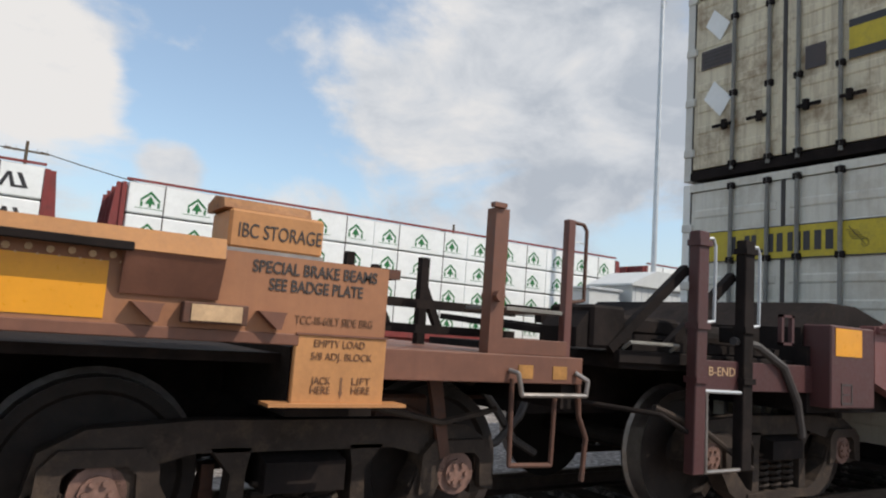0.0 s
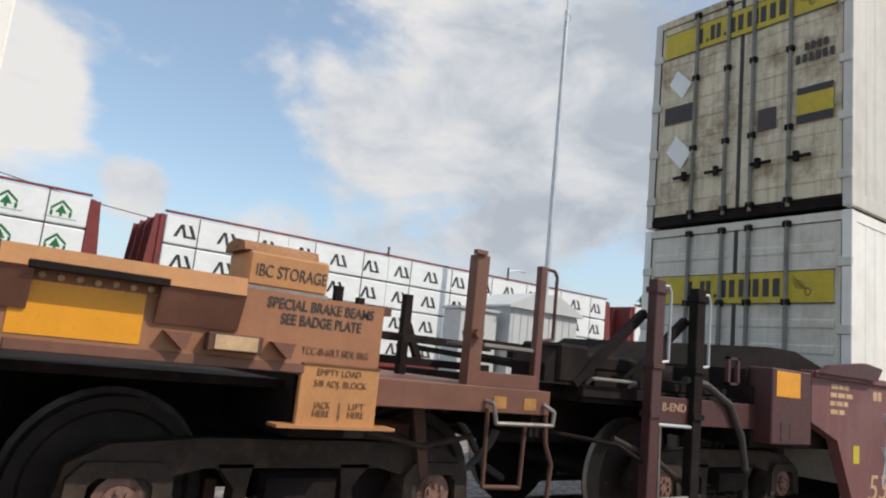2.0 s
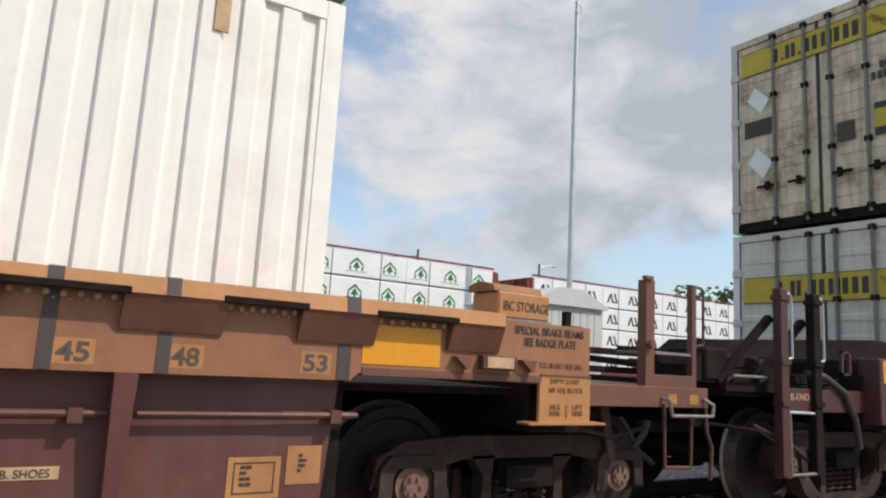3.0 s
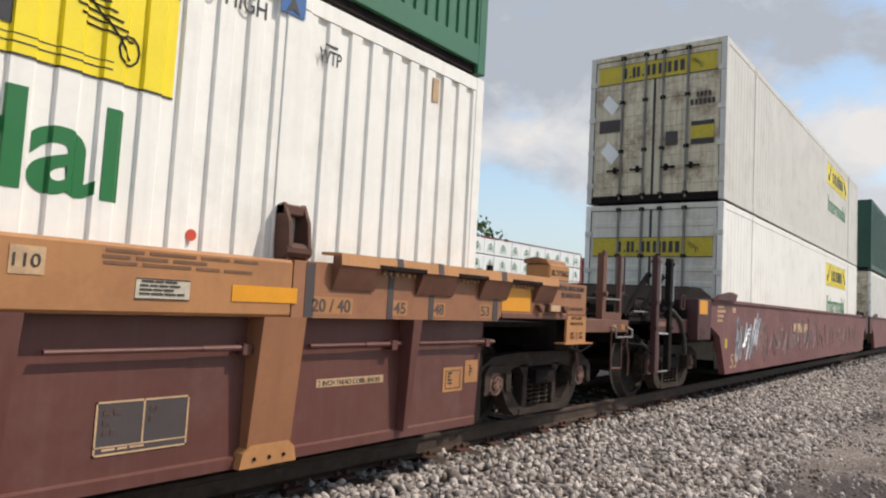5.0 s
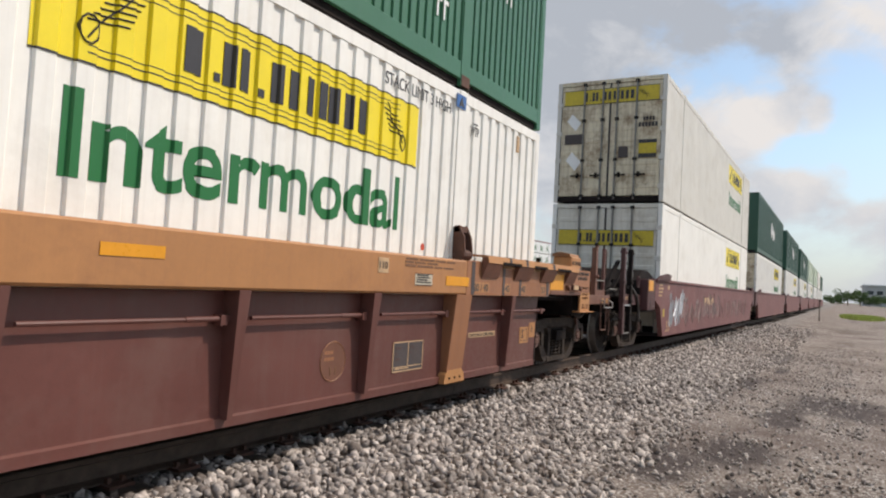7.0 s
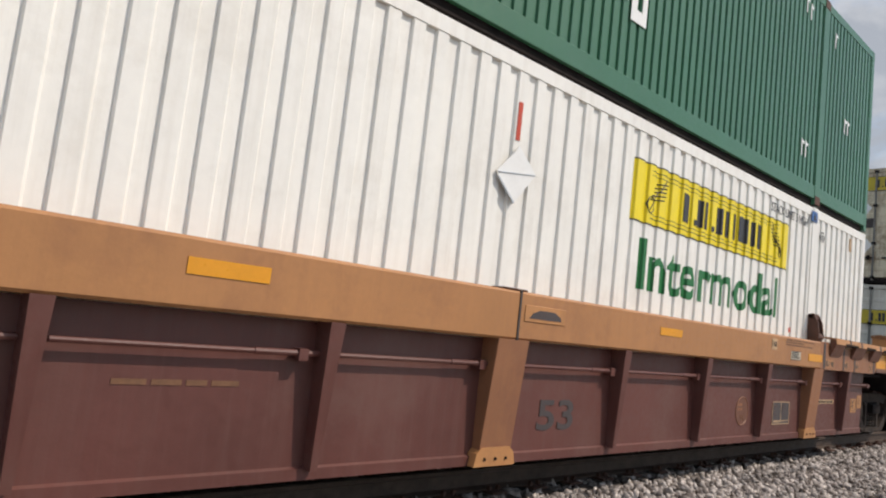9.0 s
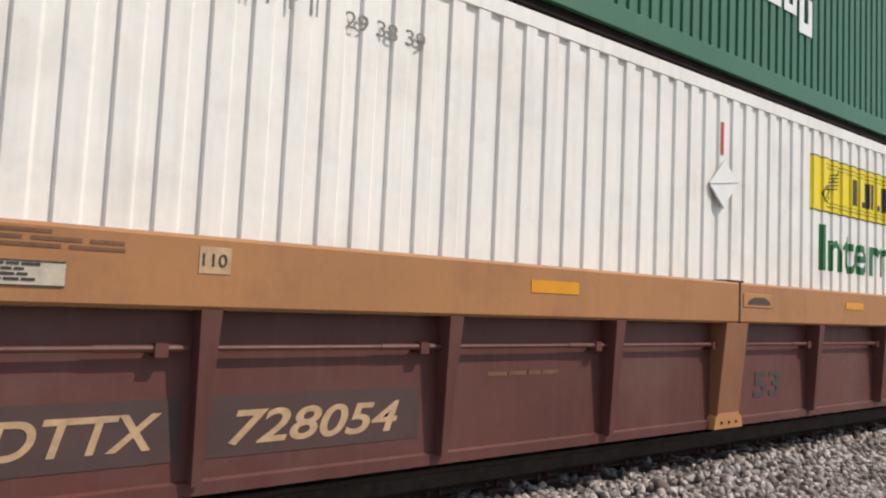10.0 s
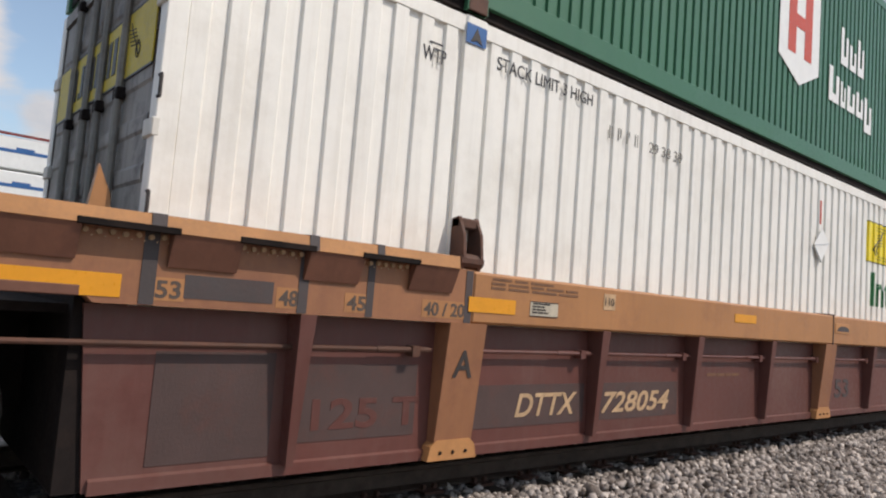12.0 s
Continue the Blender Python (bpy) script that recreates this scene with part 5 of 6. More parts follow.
def red_marks(car):
    y = -1.461
    part("amber_sheet", plate(-9.80, -9.42, -1.461, 1.24, 1.45), AMBER, car, "amber reflective sheet")
    bm = bmesh.new()
    for p in ((-9.72, -9.56, 0.88, 0.895), (-9.72, -9.56, 1.02, 1.035), (-9.72, -9.705, 0.88, 1.03), (-9.575, -9.56, 0.88, 1.03), (-9.69, -9.60, 0.95, 0.96)):
        box(bm, p[0], p[1], y - 0.003, y, p[2], p[3])
    part("service_label", bm, INK, car)
    lettering("number", "53", 0.34, CREAM, car, -8.15, y - 0.002, 0.36, width=0.42, shear=0.2)
    part("stencil", bars(bmesh.new(), -8.9, -8.25, y, 1.10, 1.40, 4, rng, words=(2, 3)), CREAM, car)
    part("stencil", bars(bmesh.new(), -8.05, -7.55, y, 1.22, 1.38, 1, rng, words=(2, 3)), CREAM, car)
    part("worn_stencil", bars(bmesh.new(), -3.2, -1.6, y, 0.92, 1.14, 1, rng, gap=0.1, words=(4, 5)), CREAM, car)
    part("yellow_card", plate(-8.45, -8.33, y, 0.70, 0.86), YELLOWOLD, car)
    r = random.Random(21)
    for mat, u0, u1, n in ((GALV, -7.9, -6.4, 26), (CHALK, -6.6, -0.8, 34), (CHALK, -2.5, 6.5, 24)):
        bm = bmesh.new()
        u = u0
        for _ in range(n):
            u += (u1 - u0) / n
            z0 = r.uniform(0.45, 0.75)
            z1 = min(z0 + r.uniform(0.25, 0.6), 1.36)
            du = r.uniform(-0.2, 0.35)
            rod(bm, (u, y - 0.001, z0), (u + du, y - 0.001, z1), 0.012, 4)
            rod(bm, (u + du, y - 0.001, z1), (u + du + r.uniform(0.05, 0.25), y - 0.001, z1 - r.uniform(0.1, 0.4)), 0.012, 4)
        part("graffiti", bm, mat, car, "chalky sprayed graffiti strokes")


def red_end(car):
    """The near end of the first dark red car: platform, ladder uprights, grab irons, diagonal braces, wheel hose."""
    o = UNIT_X

    def P(x, y, z):
        return (x - o, y - AXIS, z - RAIL)
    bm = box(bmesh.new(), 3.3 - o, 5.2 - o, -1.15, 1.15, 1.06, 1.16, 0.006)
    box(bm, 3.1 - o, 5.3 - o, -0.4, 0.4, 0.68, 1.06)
    part("end_deck", bm, GRIMESHADE, car)
    part("deck_edge", box(bmesh.new(), 3.25 - o, 5.2 - o, -1.20, -1.15, 1.10, 1.18, 0.004), GRIMESHADE, car)
    part("end_panel", box(bmesh.new(), 3.9 - o, 5.25 - o, -1.32, -1.28, 0.95, 1.15, 0.004), MAROONDARK, car)
    lettering("end_mark", "B-END", 0.085, CREAM, car, 3.97 - o, -1.3215, 1.05, width=0.28)
    for x in (3.84, 4.345):
        up = box(bmesh.new(), x - 0.055 - o, x + 0.055 - o, -1.36, -1.28, 0.42, 2.0, 0.006)
        for z in (1.0, 1.35, 1.9):
            box(up, x - 0.065 - o, x + 0.065 - o, -1.375, -1.27, z, z + 0.04)
        part("ladder_upright", up, MAROONDARK if x < 4 else GRIMESHADE, car)
        part("grab_iron", pipe(bmesh.new(), [P(x + 0.03, 2.86, 2.33), P(x + 0.14, 2.86, 2.34), P(x + 0.17, 2.86, 2.29), P(x + 0.17, 2.86, 1.78), P(x + 0.03, 2.86, 1.76)], 0.011), GALV, car)
        part("brace", beam(bmesh.new(), P(x - 0.02, 2.95, 2.12), P(x - 0.62, 3.05, 1.55), 0.06, 0.06), GRIMESHADE, car)
    part("step_rung", pipe(bmesh.new(), [P(3.86, 2.84, 1.32), P(4.40, 2.84, 1.31)], 0.013), GALV, car)
    part("side_step", pipe(bmesh.new(), [P(3.92, 2.84, 1.32), P(3.93, 2.84, 0.80), P(4.34, 2.84, 0.80), P(4.36, 2.84, 1.32)], 0.014), STEEL, car)
    part("air_hose", pipe(bmesh.new(), [P(4.25, 2.88, 1.66), P(4.5, 2.86, 1.64), P(4.8, 2.84, 1.50), P(4.98, 2.84, 1.25), P(5.08, 2.86, 1.0)], 0.030), INK, car)
    part("uncoupling_lever", pipe(bmesh.new(), [P(3.0, 3.4, 1.22), P(3.55, 2.9, 1.16), P(3.95, 2.86, 0.98)], 0.016), GRIMESHADE, car)
    bm = bmesh.new()
    for a, b in (((3.2, 3.3, 1.62), (5.1, 3.3, 1.66)), ((3.1, 3.6, 1.72), (5.0, 3.6, 1.74)), ((3.4, 3.05, 1.58), (4.9, 3.05, 1.60)), ((3.3, 4.2, 1.8), (5.0, 4.2, 1.8))):
        beam(bm, P(*a), P(*b), 0.07, 0.06)
    for x in (3.35, 3.9, 4.55, 5.0):
        beam(bm, P(x, 3.02, 1.60), P(x, 5.2, 1.72), 0.06, 0.05)
    part("walkway_frame", bm, GRIMESHADE, car)
    bm = box(bmesh.new(), 3.05 - o, 3.35 - o, -1.15, -0.75, 1.18, 1.45, 0.02)
    prism(bm, [(2.95 - o, 1.18), (2.95 - o, 1.30), (3.06 - o, 1.42), (3.06 - o, 1.18)], "y", -1.12, -0.78)
    part("brake_valve", bm, GRIMESHADE, car)
    bm = box(bmesh.new(), 3.4 - o, 4.2 - o, -0.9, -0.3, 1.28, 1.42, 0.03)
    rod(bm, P(4.3, 3.5, 1.66), P(5.0, 3.5, 1.66), 0.12, 12)
    box(bm, 4.5 - o, 4.72 - o, -1.2, -1.0, 1.28, 1.40, 0.01)
    part("brake_cylinder", bm, GRIMESHADE, car)
    clip = bmesh.new()
    for p in ((4.70, 4.86, 1.98, 2.0), (4.70, 4.86, 1.78, 1.80), (4.70, 4.73, 1.78, 2.0), (4.83, 4.86, 1.78, 2.0)):
        box(clip, p[0] - o, p[1] - o, -1.38, -1.35, p[2] - RAIL - 0.12, p[3] - RAIL - 0.12)
    part("lever_guide", clip, MAROONDARK, car)
    part("air_hose", pipe(bmesh.new(), [P(3.15, 3.65, 1.30), P(3.0, 3.62, 1.05), P(2.85, 3.66, 0.88), P(2.72, 3.70, 0.84)], 0.028), INK, car)
    part("brake_rod", pipe(bmesh.new(), [P(3.55, 2.95, 1.20), P(4.0, 2.90, 1.05), P(4.55, 2.92, 0.78)], 0.022), TRUCKIRON, car)
    part("hand_hold", pipe(bmesh.new(), [P(3.30, 3.0, 1.56), P(3.30, 2.94, 1.60), P(3.75, 2.94, 1.60), P(3.75, 3.0, 1.56)], 0.012, 6), RODPAINT, car)
    cp = box(bmesh.new(), 2.75 - o, 3.3 - o, -0.11, 0.11, 0.74, 0.98, 0.03)
    part("coupler", cp, RUST, car)


def aged_doors(c, x):
    """Placards, plates and stickers on the dirty doors."""
    for y, z, s in ((0.86, 1.92, 0.17), (0.84, 0.98, 0.19)):
        bm = prism(bmesh.new(), [(y - s, z - 0.03), (y - 0.04, z - s - 0.05), (y + s, z + 0.02), (y + 0.05, z + s + 0.03)], "x", x - 0.010, x - 0.004)
        part("placard", bm, SIGNWHITE, c, "torn white diamond placard")
    bm = box(bmesh.new(), x - 0.010, x - 0.004, 0.64, 1.08, 1.38, 1.62)
    part("data_plate", bm, GREYPAINT, c)
    bm = bmesh.new()
    for k in range(4):
        box(bm, x - 0.013, x - 0.010, 0.68, 1.04, 1.41 + k * 0.05, 1.43 + k * 0.05)
    part("worn_stencil", bm, INK, c)
    part("grey_sticker", box(bmesh.new(), x - 0.010, x - 0.004, -0.46, -0.24, 1.02, 1.28), GREYPAINT, c)
    part("yellow_label", box(bmesh.new(), x - 0.010, x - 0.004, -1.10, -0.70, 1.0, 1.42), YELLOWOLD, c)
    bm = box(bmesh.new(), x - 0.013, x - 0.010, -1.10, -0.70, 1.0, 1.10)
    box(bm, x - 0.013, x - 0.010, -1.10, -0.70, 1.34, 1.42)
    part("worn_stencil", bm, SIGNBLACK, c)
    bm = bmesh.new()
    for k in range(6):
        box(bm, x - 0.012, x - 0.006, -0.68 - k * 0.075 - 0.05, -0.68 - k * 0.075, 1.72, 1.82)
    for k in range(4):
        box(bm, x - 0.012, x - 0.006, -0.78 - k * 0.07 - 0.045, -0.78 - k * 0.07, 1.86, 1.95)
    part("serial_marks", bm, INK, c)


FRONT = UNIT_X
low0 = carried_box("white_container", FRONT, 0, WHITEBOX, "white ribbed container with dirty doors, bottom of a stack", doors=DOORPALE, posts=(-6.1, 6.1), depth=0.004)
top0 = carried_box("white_container", FRONT, 1, GREYBOX, "aged white container with grimy rust-stained doors, top of a stack", doors=DOORBOX, posts=(-6.1, 6.1), depth=0.004)
for c, zz in ((low0, 1.93), (top0, 2.33)):
    door_sign(c, -LENGTH / 2 + 0.006, zz, zz + 0.34)
    firm_sign(c, 1.95, 5.6, 1.95, 2.6, FOLD, 0.004, 0.48, word_z=1.2)
aged_doors(top0, -LENGTH / 2 + 0.006)
red_unit(0)
UPPERS = [DARKGREENBOX, DARKGREENBOX, DARKGREENBOX, PALEBOX, PALEBOX, WHITEBOX, DARKGREENBOX]
for k in range(1, 8):
    red_unit(k)
    x = UNIT_X + k * PITCH
    lo = carried_box("white_container", x, 0, WHITEBOX, "white container low in a distant well car", doors=DOORBOX if k < 3 else None, depth=0.015, floor=0.44)
    if k < 5:
        firm_sign(lo, 2.0, 5.4, 1.95, 2.6, FOLD, 0.015, 0.48, word_z=1.2)
    hi = carried_box("green_container" if k != 6 else "white_container", x, 1, UPPERS[k - 1], "dark green container on top of a white one" if k < 4 or k == 7 else "pale container on top of a white one", pitch=0.16, depth=0.03, crest=0.5, bottom=0.26, floor=0.44)
    if k < 4:
        bm = bmesh.new()
        for u, z, h in ((-1.0, 1.3, 0.8), (-0.4, 1.5, 0.5), (0.2, 1.2, 0.6), (0.8, 1.3, 0.5)):
            part("name_block", box(bmesh.new(), u, u + 0.4, -W - 0.006, -W - 0.001, z, z + h), SIGNWHITE, hi)


# ---------------------------------------------------------------- lumber train on the far track
FARAXIS = 20.4
BAY, TIER = 3.56, 0.842


def wrapped_bundle():
    bm = box(bmesh.new(), 0.012, BAY - 0.012, -1.38, 1.38, 0.012, TIER - 0.035, 0.03)
    return mesh_of("wrap", bm, WRAP)


def green_print():
    """A plain roof over a tree shape."""
    bm = bmesh.new()
    y = -1.383
    for u in (0.0,):
        w, z = 0.24, 0.20
        prism(bm, [(u - w, z + 0.20), (u, z + 0.42), (u + w, z + 0.20), (u + w, z + 0.13), (u, z + 0.34), (u - w, z + 0.13)], "y", y - 0.003, y)
        prism(bm, [(u - 0.13, z + 0.08), (u, z + 0.30), (u + 0.13, z + 0.08)], "y", y - 0.003, y)
        box(bm, u - 0.03, u + 0.03, y - 0.003, y, z, z + 0.08)
        box(bm, u - w, u - w + 0.06, y - 0.003, y, z, z + 0.13), box(bm, u + w - 0.06, u + w, y - 0.003, y, z, z + 0.13)
        box(bm, u - w - 0.12, u + w + 0.12, y - 0.002, y, z - 0.05, z - 0.035)
    return mesh_of("print", bm, SIGNGREEN)


def black_print():
    """Plain slanted strokes and a wedge."""
    bm = bmesh.new()
    y = -1.383
    for u, z in ((-0.31, 0.22),):
        prism(bm, [(u, z), (u + 0.09, z), (u + 0.24, z + 0.36), (u + 0.16, z + 0.36)], "y", y - 0.003, y)
        prism(bm, [(u + 0.17, z + 0.36), (u + 0.25, z + 0.36), (u + 0.36, z), (u + 0.27, z)], "y", y - 0.003, y)
        prism(bm, [(u + 0.36, z + 0.36), (u + 0.46, z + 0.36), (u + 0.62, z), (u + 0.30, z), (u + 0.36, z + 0.06), (u + 0.50, z + 0.06)], "y", y - 0.003, y)
    return mesh_of("print", bm, SIGNBLACK)


def blue_print():
    bm = bmesh.new()
    y = -1.383
    prism(bm, [(-0.55, 0.42), (0.55, 0.42), (0.55, 0.50), (0.2, 0.50), (0.2, 0.56), (-0.2, 0.56), (-0.2, 0.50), (-0.55, 0.50)], "y", y - 0.003, y)
    return mesh_of("print", bm, SIGNBLUE)


BUNDLE, PRINTS = wrapped_bundle(), (green_print(), black_print(), blue_print())
STRAP = mesh_of("strap", box(box(bmesh.new(), 0.9, 0.93, -1.386, -1.381, 0.0, TIER - 0.03), 2.6, 2.63, -1.386, -1.381, 0.0, TIER - 0.03), GREYPAINT)


def flat_car():
    car = thing("bulkhead_flatcar", pose(0, FARAXIS, RAIL), "red-brown bulkhead flatcar loaded with wrapped lumber", "railcar", "lumber flatcars")
    part("deck", box(bmesh.new(), 0.0, 17.9, -1.42, 1.42, 0.92, 1.10, 0.01), BULKHEAD, car)
    part("side_sill", prism(bmesh.new(), [(0.4, 0.92), (3.0, 0.6), (14.9, 0.6), (17.5, 0.92)], "y", -1.30, -1.22), BULKHEAD, car)
    for x0, x1 in ((0.0, 0.12), (17.78, 17.9)):
        part("bulkhead", box(bmesh.new(), x0, x1, -1.40, 1.40, 1.10, 4.42, 0.01), BULKHEAD, car)
        bm = bmesh.new()
        o = x0 - 0.42 if x0 < 1 else x1
        for y in (-1.36, -0.45, 0.45, 1.30):
            prism(bm, [(o if x0 > 1 else o + 0.42, 1.1), (o if x0 > 1 else o + 0.42, 4.4), ((o + 0.12) if x0 > 1 else o + 0.30, 4.4), ((o + 0.42) if x0 > 1 else o, 1.1)], "y", y, y + 0.07)
        part("bulkhead_rib", bm, BULKHEAD, car)
    part("top_rail", box(bmesh.new(), 0.1, 17.8, -1.40, -1.34, 4.485, 4.545), BULKHEAD, car)
    for x in (2.2, 15.7):
        add_truck(car, x)
    return car


def lumber_train():
    first = flat_car()
    origin = 2.3
    pieces = {}
    for k in range(1, -10, -1):
        x0 = origin + k * 19.5
        car = first if k == 1 else copy_thing(first, pose(x0, FARAXIS, RAIL))
        first.matrix_basis = pose(origin + 19.5, FARAXIS, RAIL)
        LUMBER.append(car)
        kind = 2 if k <= -7 else (0 if k % 2 == 0 else 1)
        for bay in range(5):
            for tier in range(4):
                m = pose(x0 + 0.14 + bay * 3.525, FARAXIS, RAIL + 1.10 + tier * TIER + 0.02)
                key = kind
                if key in pieces:
                    b = copy_thing(pieces[key], m)
                else:
                    b = thing("lumber_bundle", m, ("white wrapped lumber bundle with green roof-shaped prints", "white wrapped lumber bundle with black slanted prints", "white wrapped lumber bundle with a blue band")[kind] + " on a flatcar", "lumber bundle", "lumber bundles")
                    part("wrap", BUNDLE, WRAP, b)
                    for q in range(3):
                        part("print", PRINTS[kind], SIGNGREEN, b, at=pose(0.57 + 1.18 * q, 0, 0))
                    part("strap", STRAP, GREYPAINT, b)
                    pieces[key] = b
                LUMBER.append(b)


lumber_train()


# ---------------------------------------------------------------- beyond the tracks
def mast():
    m = thing("radio_mast", pose(19.1, 16.3, 0.1), "tall thin galvanised steel mast behind a grey shed", "mast")
    part("pole", rod(bmesh.new(), (0, 0, 0), (0, 0, 14.2), 0.105, 12, 0.075), GALV, m)
    part("base_plate", box(bmesh.new(), -0.25, 0.25, -0.25, 0.25, -0.1, 0.06, 0.01), CONCRETE, m)
    bm = bmesh.new()
    for k in range(12):
        a, b = k * math.pi / 6, (k + 1) * math.pi / 6
        rod(bm, (0.14 * math.cos(a), -0.06, 13.9 + 0.16 * math.sin(a)), (0.14 * math.cos(b), -0.06, 13.9 + 0.16 * math.sin(b)), 0.02, 5)
    part("ring", bm, GALV, m)
    part("tip", rod(bmesh.new(), (0, 0, 14.2), (0, 0, 15.6), 0.03, 8), GALV, m)


def shed():
    s = thing("signal_shed", pose(16.1, 14.5, 0.0), "small grey metal signal shed with a shallow pitched roof", "shed")
    part("wall", box(bmesh.new(), 0.0, 2.7, 0.0, 1.7, 0.25, 3.42, 0.01), SHED, s)
    bm = prism(bmesh.new(), [(-0.14, 3.42), (0.9, 3.88), (1.8, 3.88), (2.84, 3.42), (2.84, 3.36), (-0.14, 3.36)], "y", -0.12, 1.82)
    part("roof", bm, SHED, s)
    bm = bmesh.new()
    for k in range(9):
        box(bm, 0.12 + k * 0.28, 0.14 + k * 0.28, -0.012, 0.0, 0.3, 3.34)
    part("wall_seam", bm, GALV, s)
    part("door", box(bmesh.new(), -0.02, 0.0, 0.4, 1.3, 0.3, 2.35, 0.004), GALV, s)
    part("plinth", box(bmesh.new(), -0.05, 2.55, -0.05, 1.75, -0.1, 0.25), CONCRETE, s)
    c = thing("relay_cabinet", pose(14.5, 14.7, 0.0), "pale grey metal relay cabinet beside the shed", "cabinet")
    part("body", box(bmesh.new(), 0.0, 1.3, 0.0, 0.8, 0.2, 3.12, 0.015), SHED, c)
    part("plinth", box(bmesh.new(), -0.05, 1.35, -0.05, 0.85, -0.1, 0.2), CONCRETE, c)
    part("cap", box(bmesh.new(), -0.06, 1.36, -0.06, 0.86, 3.12, 3.2, 0.01), GALV, c)


def pole(x, y, h, arm=1.2, lamp=False):
    p = thing("utility_pole", pose(x, y, 0), "dark wooden utility pole beyond the far track", "pole", "utility poles")
    part("shaft", rod(bmesh.new(), (0, 0, -0.3), (0, 0, h), 0.14, 10, 0.10), BARK, p)
    if arm:
        part("crossarm", box(bmesh.new(), -arm, arm, -0.06, 0.06, h - 0.7, h - 0.58), BARK, p)
        bm = bmesh.new()
        for k in (-0.9, -0.45, 0.45, 0.9):
            rod(bm, (k * arm, 0, h - 0.58), (k * arm, 0, h - 0.42), 0.04, 6)
        part("insulators", bm, GALV, p)
    if lamp:
        part("lamp_arm", pipe(bmesh.new(), [(0, 0, h - 0.3), (1.4, 0, h), (1.9, 0, h - 0.05)], 0.04), GALV, p)
        part("lamp_head", box(bmesh.new(), 1.7, 2.3, -0.12, 0.12, h - 0.15, h - 0.02, 0.03), GALV, p)


def tree(x, y, h, spread, seed):
    r = random.Random(seed)
    t = thing("tree", pose(x, y, 0), "broad leafy green tree in the distance", "tree", "distant trees")
    bm = rod(bmesh.new(), (0, 0, -0.2), (0, 0, h * 0.5), h * 0.035, 8, h * 0.02)
    for k in range(6):
        a = k * 1.05 + r.uniform(-0.3, 0.3)
        rod(bm, (0, 0, h * (0.3 + 0.04 * k)), (spread * 0.6 * math.cos(a), spread * 0.6 * math.sin(a), h * (0.55 + 0.06 * k)), h * 0.014, 5, h * 0.004)
    part("trunk", bm, BARK, t)
    P, F = [], []
    for k in range(26):
        a, rad = r.uniform(0, 6.28), spread * math.sqrt(r.uniform(0, 1))
        cz = h * r.uniform(0.42, 0.92)
        lim = spread * (1.15 - abs(cz / h - 0.6))
        cx, cy = min(rad, lim) * math.cos(a), min(rad, lim) * math.sin(a)
        s = spread * r.uniform(0.22, 0.42)
        for _ in range(70):
            d = Vector((r.gauss(0, 1), r.gauss(0, 1), r.gauss(0, 0.8)))
            d = d.normalized() * s * r.uniform(0.55, 1.05)
            c = Vector((cx, cy, cz)) + d
            u, w = Vector((r.gauss(0, 1), r.gauss(0, 1), r.gauss(0, 1))).normalized(), Vector((r.gauss(0, 1), r.gauss(0, 1), r.gauss(0, 1))).normalized()
            q = spread * 0.06
            n = len(P)
            P += [tuple(c + u * q), tuple(c + w * q), tuple(c - u * q), tuple(c - w * q)]
            F.append((n, n + 1, n + 2, n + 3))
    me = bpy.data.meshes.new("crown")
    me.from_pydata(P, [], F)
    me.materials.append(LEAF)
    part("crown", me, LEAF, t)
    return t


mast()
shed()
pole(34, 52, 11.2, 0)
pole(0.5, 52, 11.9, 1.3)
pole(48, 52, 11.6, 0, lamp=True)


def cable(a, b, sag):
    pts = [Vector(a).lerp(Vector(b), k / 14) - Vector((0, 0, sag * 4 * (k / 14) * (1 - k / 14))) for k in range(15)]
    tagged(part("overhead_cable", pipe(bmesh.new(), pts, 0.035, 5), INK, None), "thin dark overhead cable between utility poles", "cable", "overhead cables")


cable((1.3, 52, 11.35), (34, 52, 10.6), 1.4)
cable((-0.4, 52, 11.35), (-45, 52, 11.0), 1.6)
tree(86, 62, 14.0, 6.0, 1)
tree(97, 66, 12.5, 5.5, 2)
for k in range(9):
    r = random.Random(40 + k)
    tree(430 + 6 * k + r.uniform(-6, 6), 2 - 5.5 * k + r.uniform(-1, 1), (8.5 if k in (1, 2) else 5.0) + r.uniform(-0.6, 1.2), r.uniform(4, 6), 60 + k)


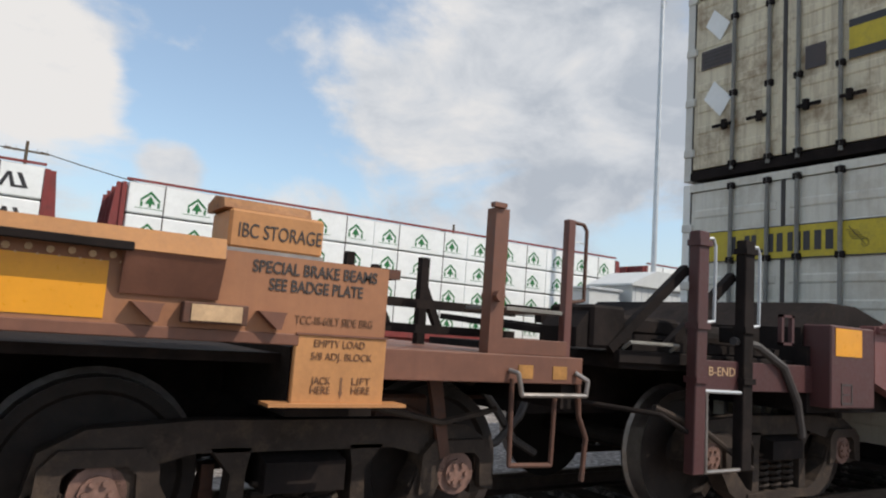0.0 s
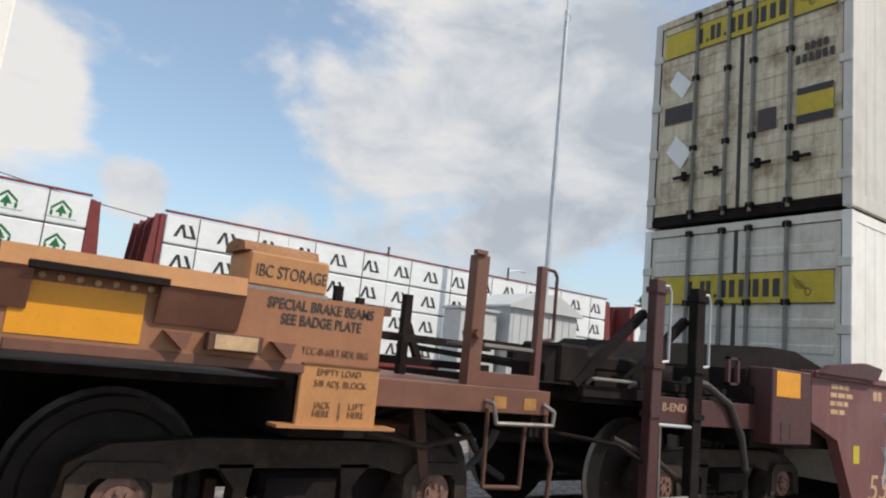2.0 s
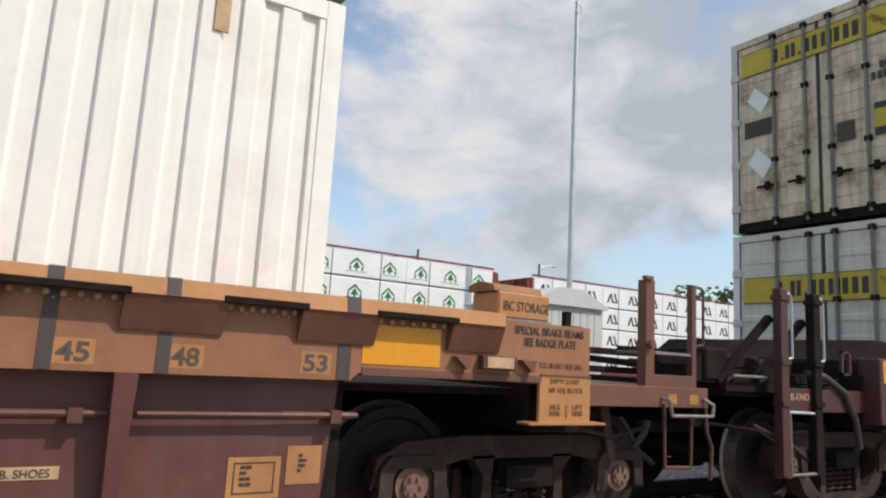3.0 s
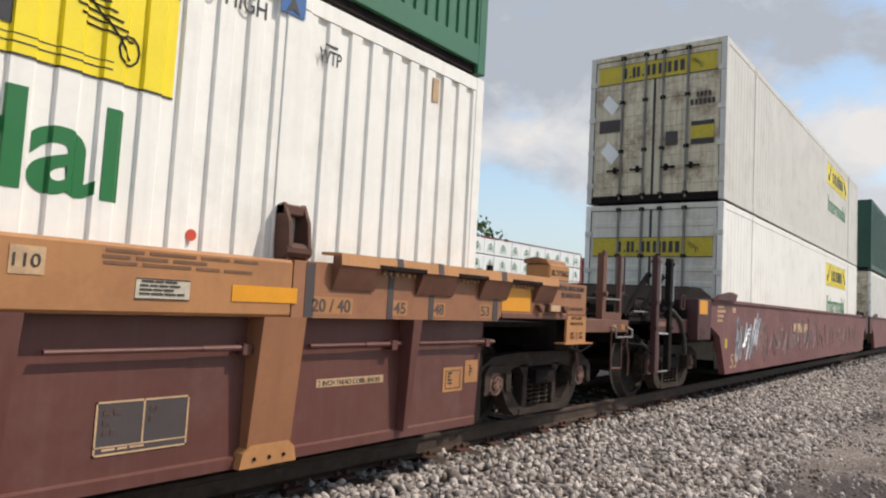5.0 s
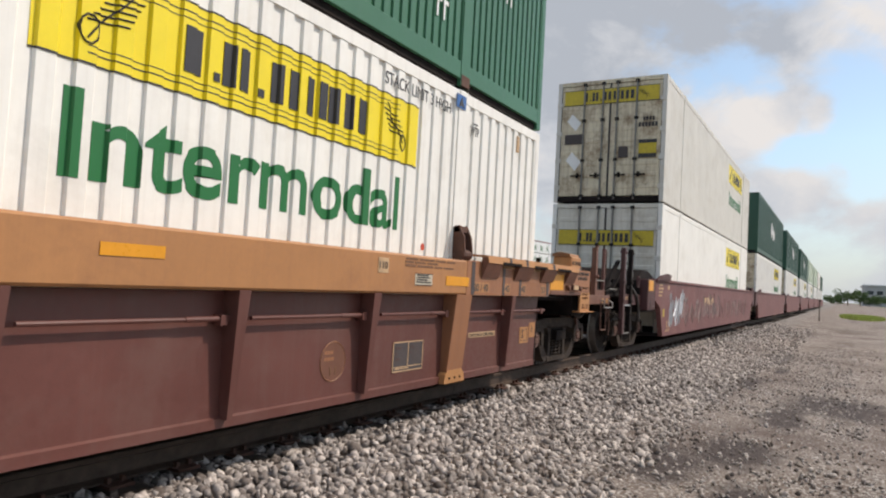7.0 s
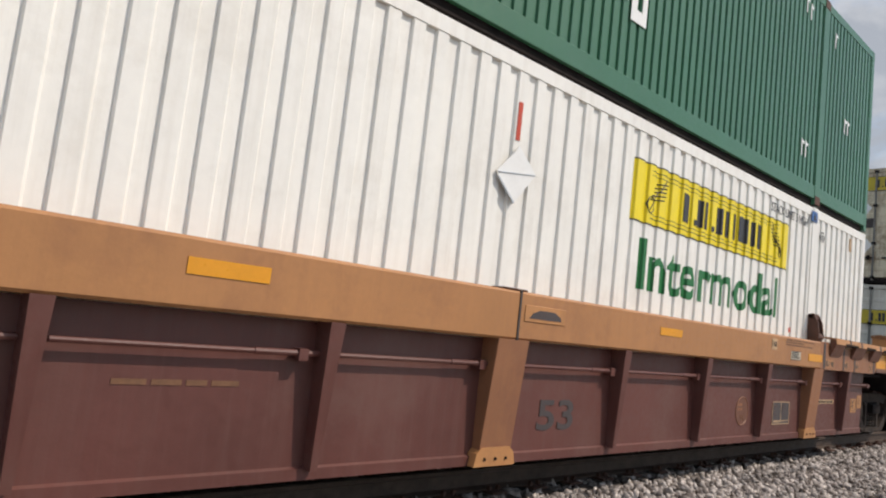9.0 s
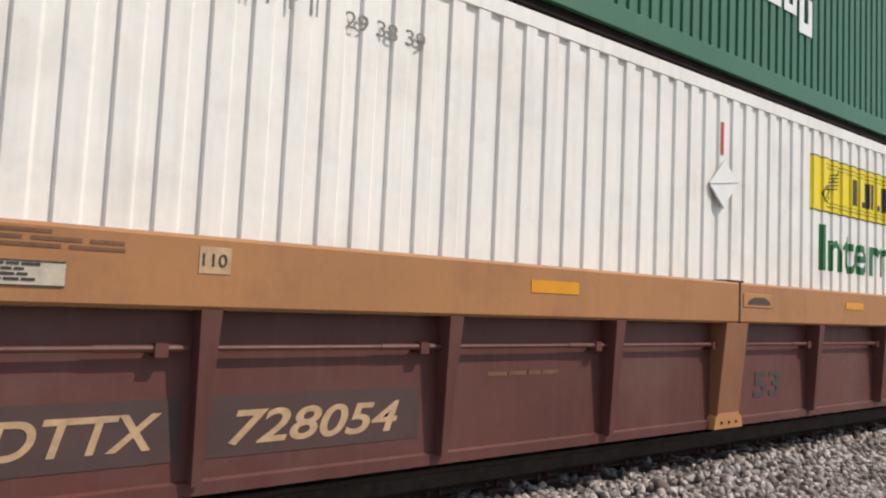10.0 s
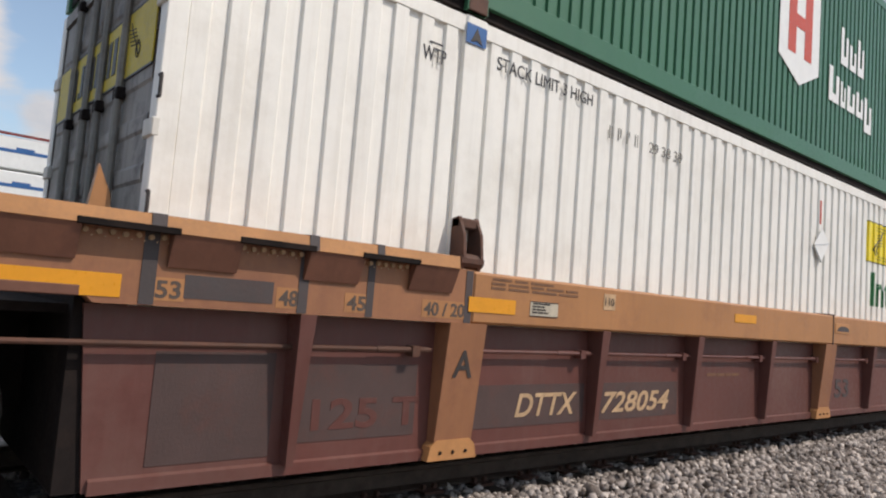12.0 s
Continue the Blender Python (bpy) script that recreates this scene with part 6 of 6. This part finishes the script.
def far_building():
    b = thing("warehouse", pose(560, -14.5, 0), "long pale grey warehouse on the horizon", "building")
    part("wall", box(bmesh.new(), 0, 60, -70, 0, 0, 13.6), CONCRETE, b)
    part("roof", box(bmesh.new(), -1, 61, -71, 1, 13.6, 14.6), GALV, b)
    for k in range(12):
        part("window", box(bmesh.new(), -0.3, 0.0, -66 + k * 5.5, -62.5 + k * 5.5, 8, 10.5), GLASSDARK, b)


far_building()


def marker_post():
    m = thing("marker_post", pose(68.0, 0.85, 0), "thin dark steel marker post beside the track", "post")
    part("stem", rod(bmesh.new(), (0, 0, -0.1), (0, 0, 1.7), 0.03, 8), GRIMESHADE, m)
    part("cap", box(bmesh.new(), -0.02, 0.02, -0.06, 0.06, 1.5, 1.7), GRIMESHADE, m)


marker_post()


def grass_patch(x, y, rx, ry, n, seed):
    r = random.Random(seed)
    P, F = [], []
    for _ in range(n):
        a, d = r.uniform(0, 6.28), math.sqrt(r.uniform(0, 1))
        px, py = x + rx * d * math.cos(a), y + ry * d * math.sin(a)
        h, t = r.uniform(0.12, 0.38), r.uniform(0, 6.28)
        w = 0.04
        k = len(P)
        P += [(px - w * math.cos(t), py - w * math.sin(t), 0), (px + w * math.cos(t), py + w * math.sin(t), 0), (px + r.uniform(-0.12, 0.12), py + r.uniform(-0.12, 0.12), h)]
        F.append((k, k + 1, k + 2))
    me = bpy.data.meshes.new("grass")
    me.from_pydata(P, [], F)
    me.materials.append(GRASS)
    tagged(new("grass", me), "rough green grass patch at the edge of the gravel", "grass", kind="stuff")


grass_patch(88, -2.6, 10, 2.0, 9000, 1)


# ---------------------------------------------------------------- what moves
def motions():
    times = (0.0, 3.0, 6.0, 9.0, 12.0)
    for group, speed in ((TRAIN, SPEED), (LUMBER, FAST)):
        for ob in group:
            m = ob.matrix_basis.copy()
            walk(ob, [(t, Matrix.Translation((speed * t, 0, 0)) @ m) for t in times])
    for ob in TRAIN + LUMBER:
        speed = SPEED if ob in TRAIN else FAST
        step = 0.3 if speed < 5 else 0.05
        for w in ob.children_recursive:
            if w.name.startswith("wheelset"):
                at = w.matrix_basis.translation.copy()
                n = round(12.0 / step)
                if speed > 5:
                    continue
                walk(w, [(k * step, pose(at.x, at.y, at.z, 0, math.degrees(speed * k * step / 0.457), 0)) for k in range(n + 1)])


motions()
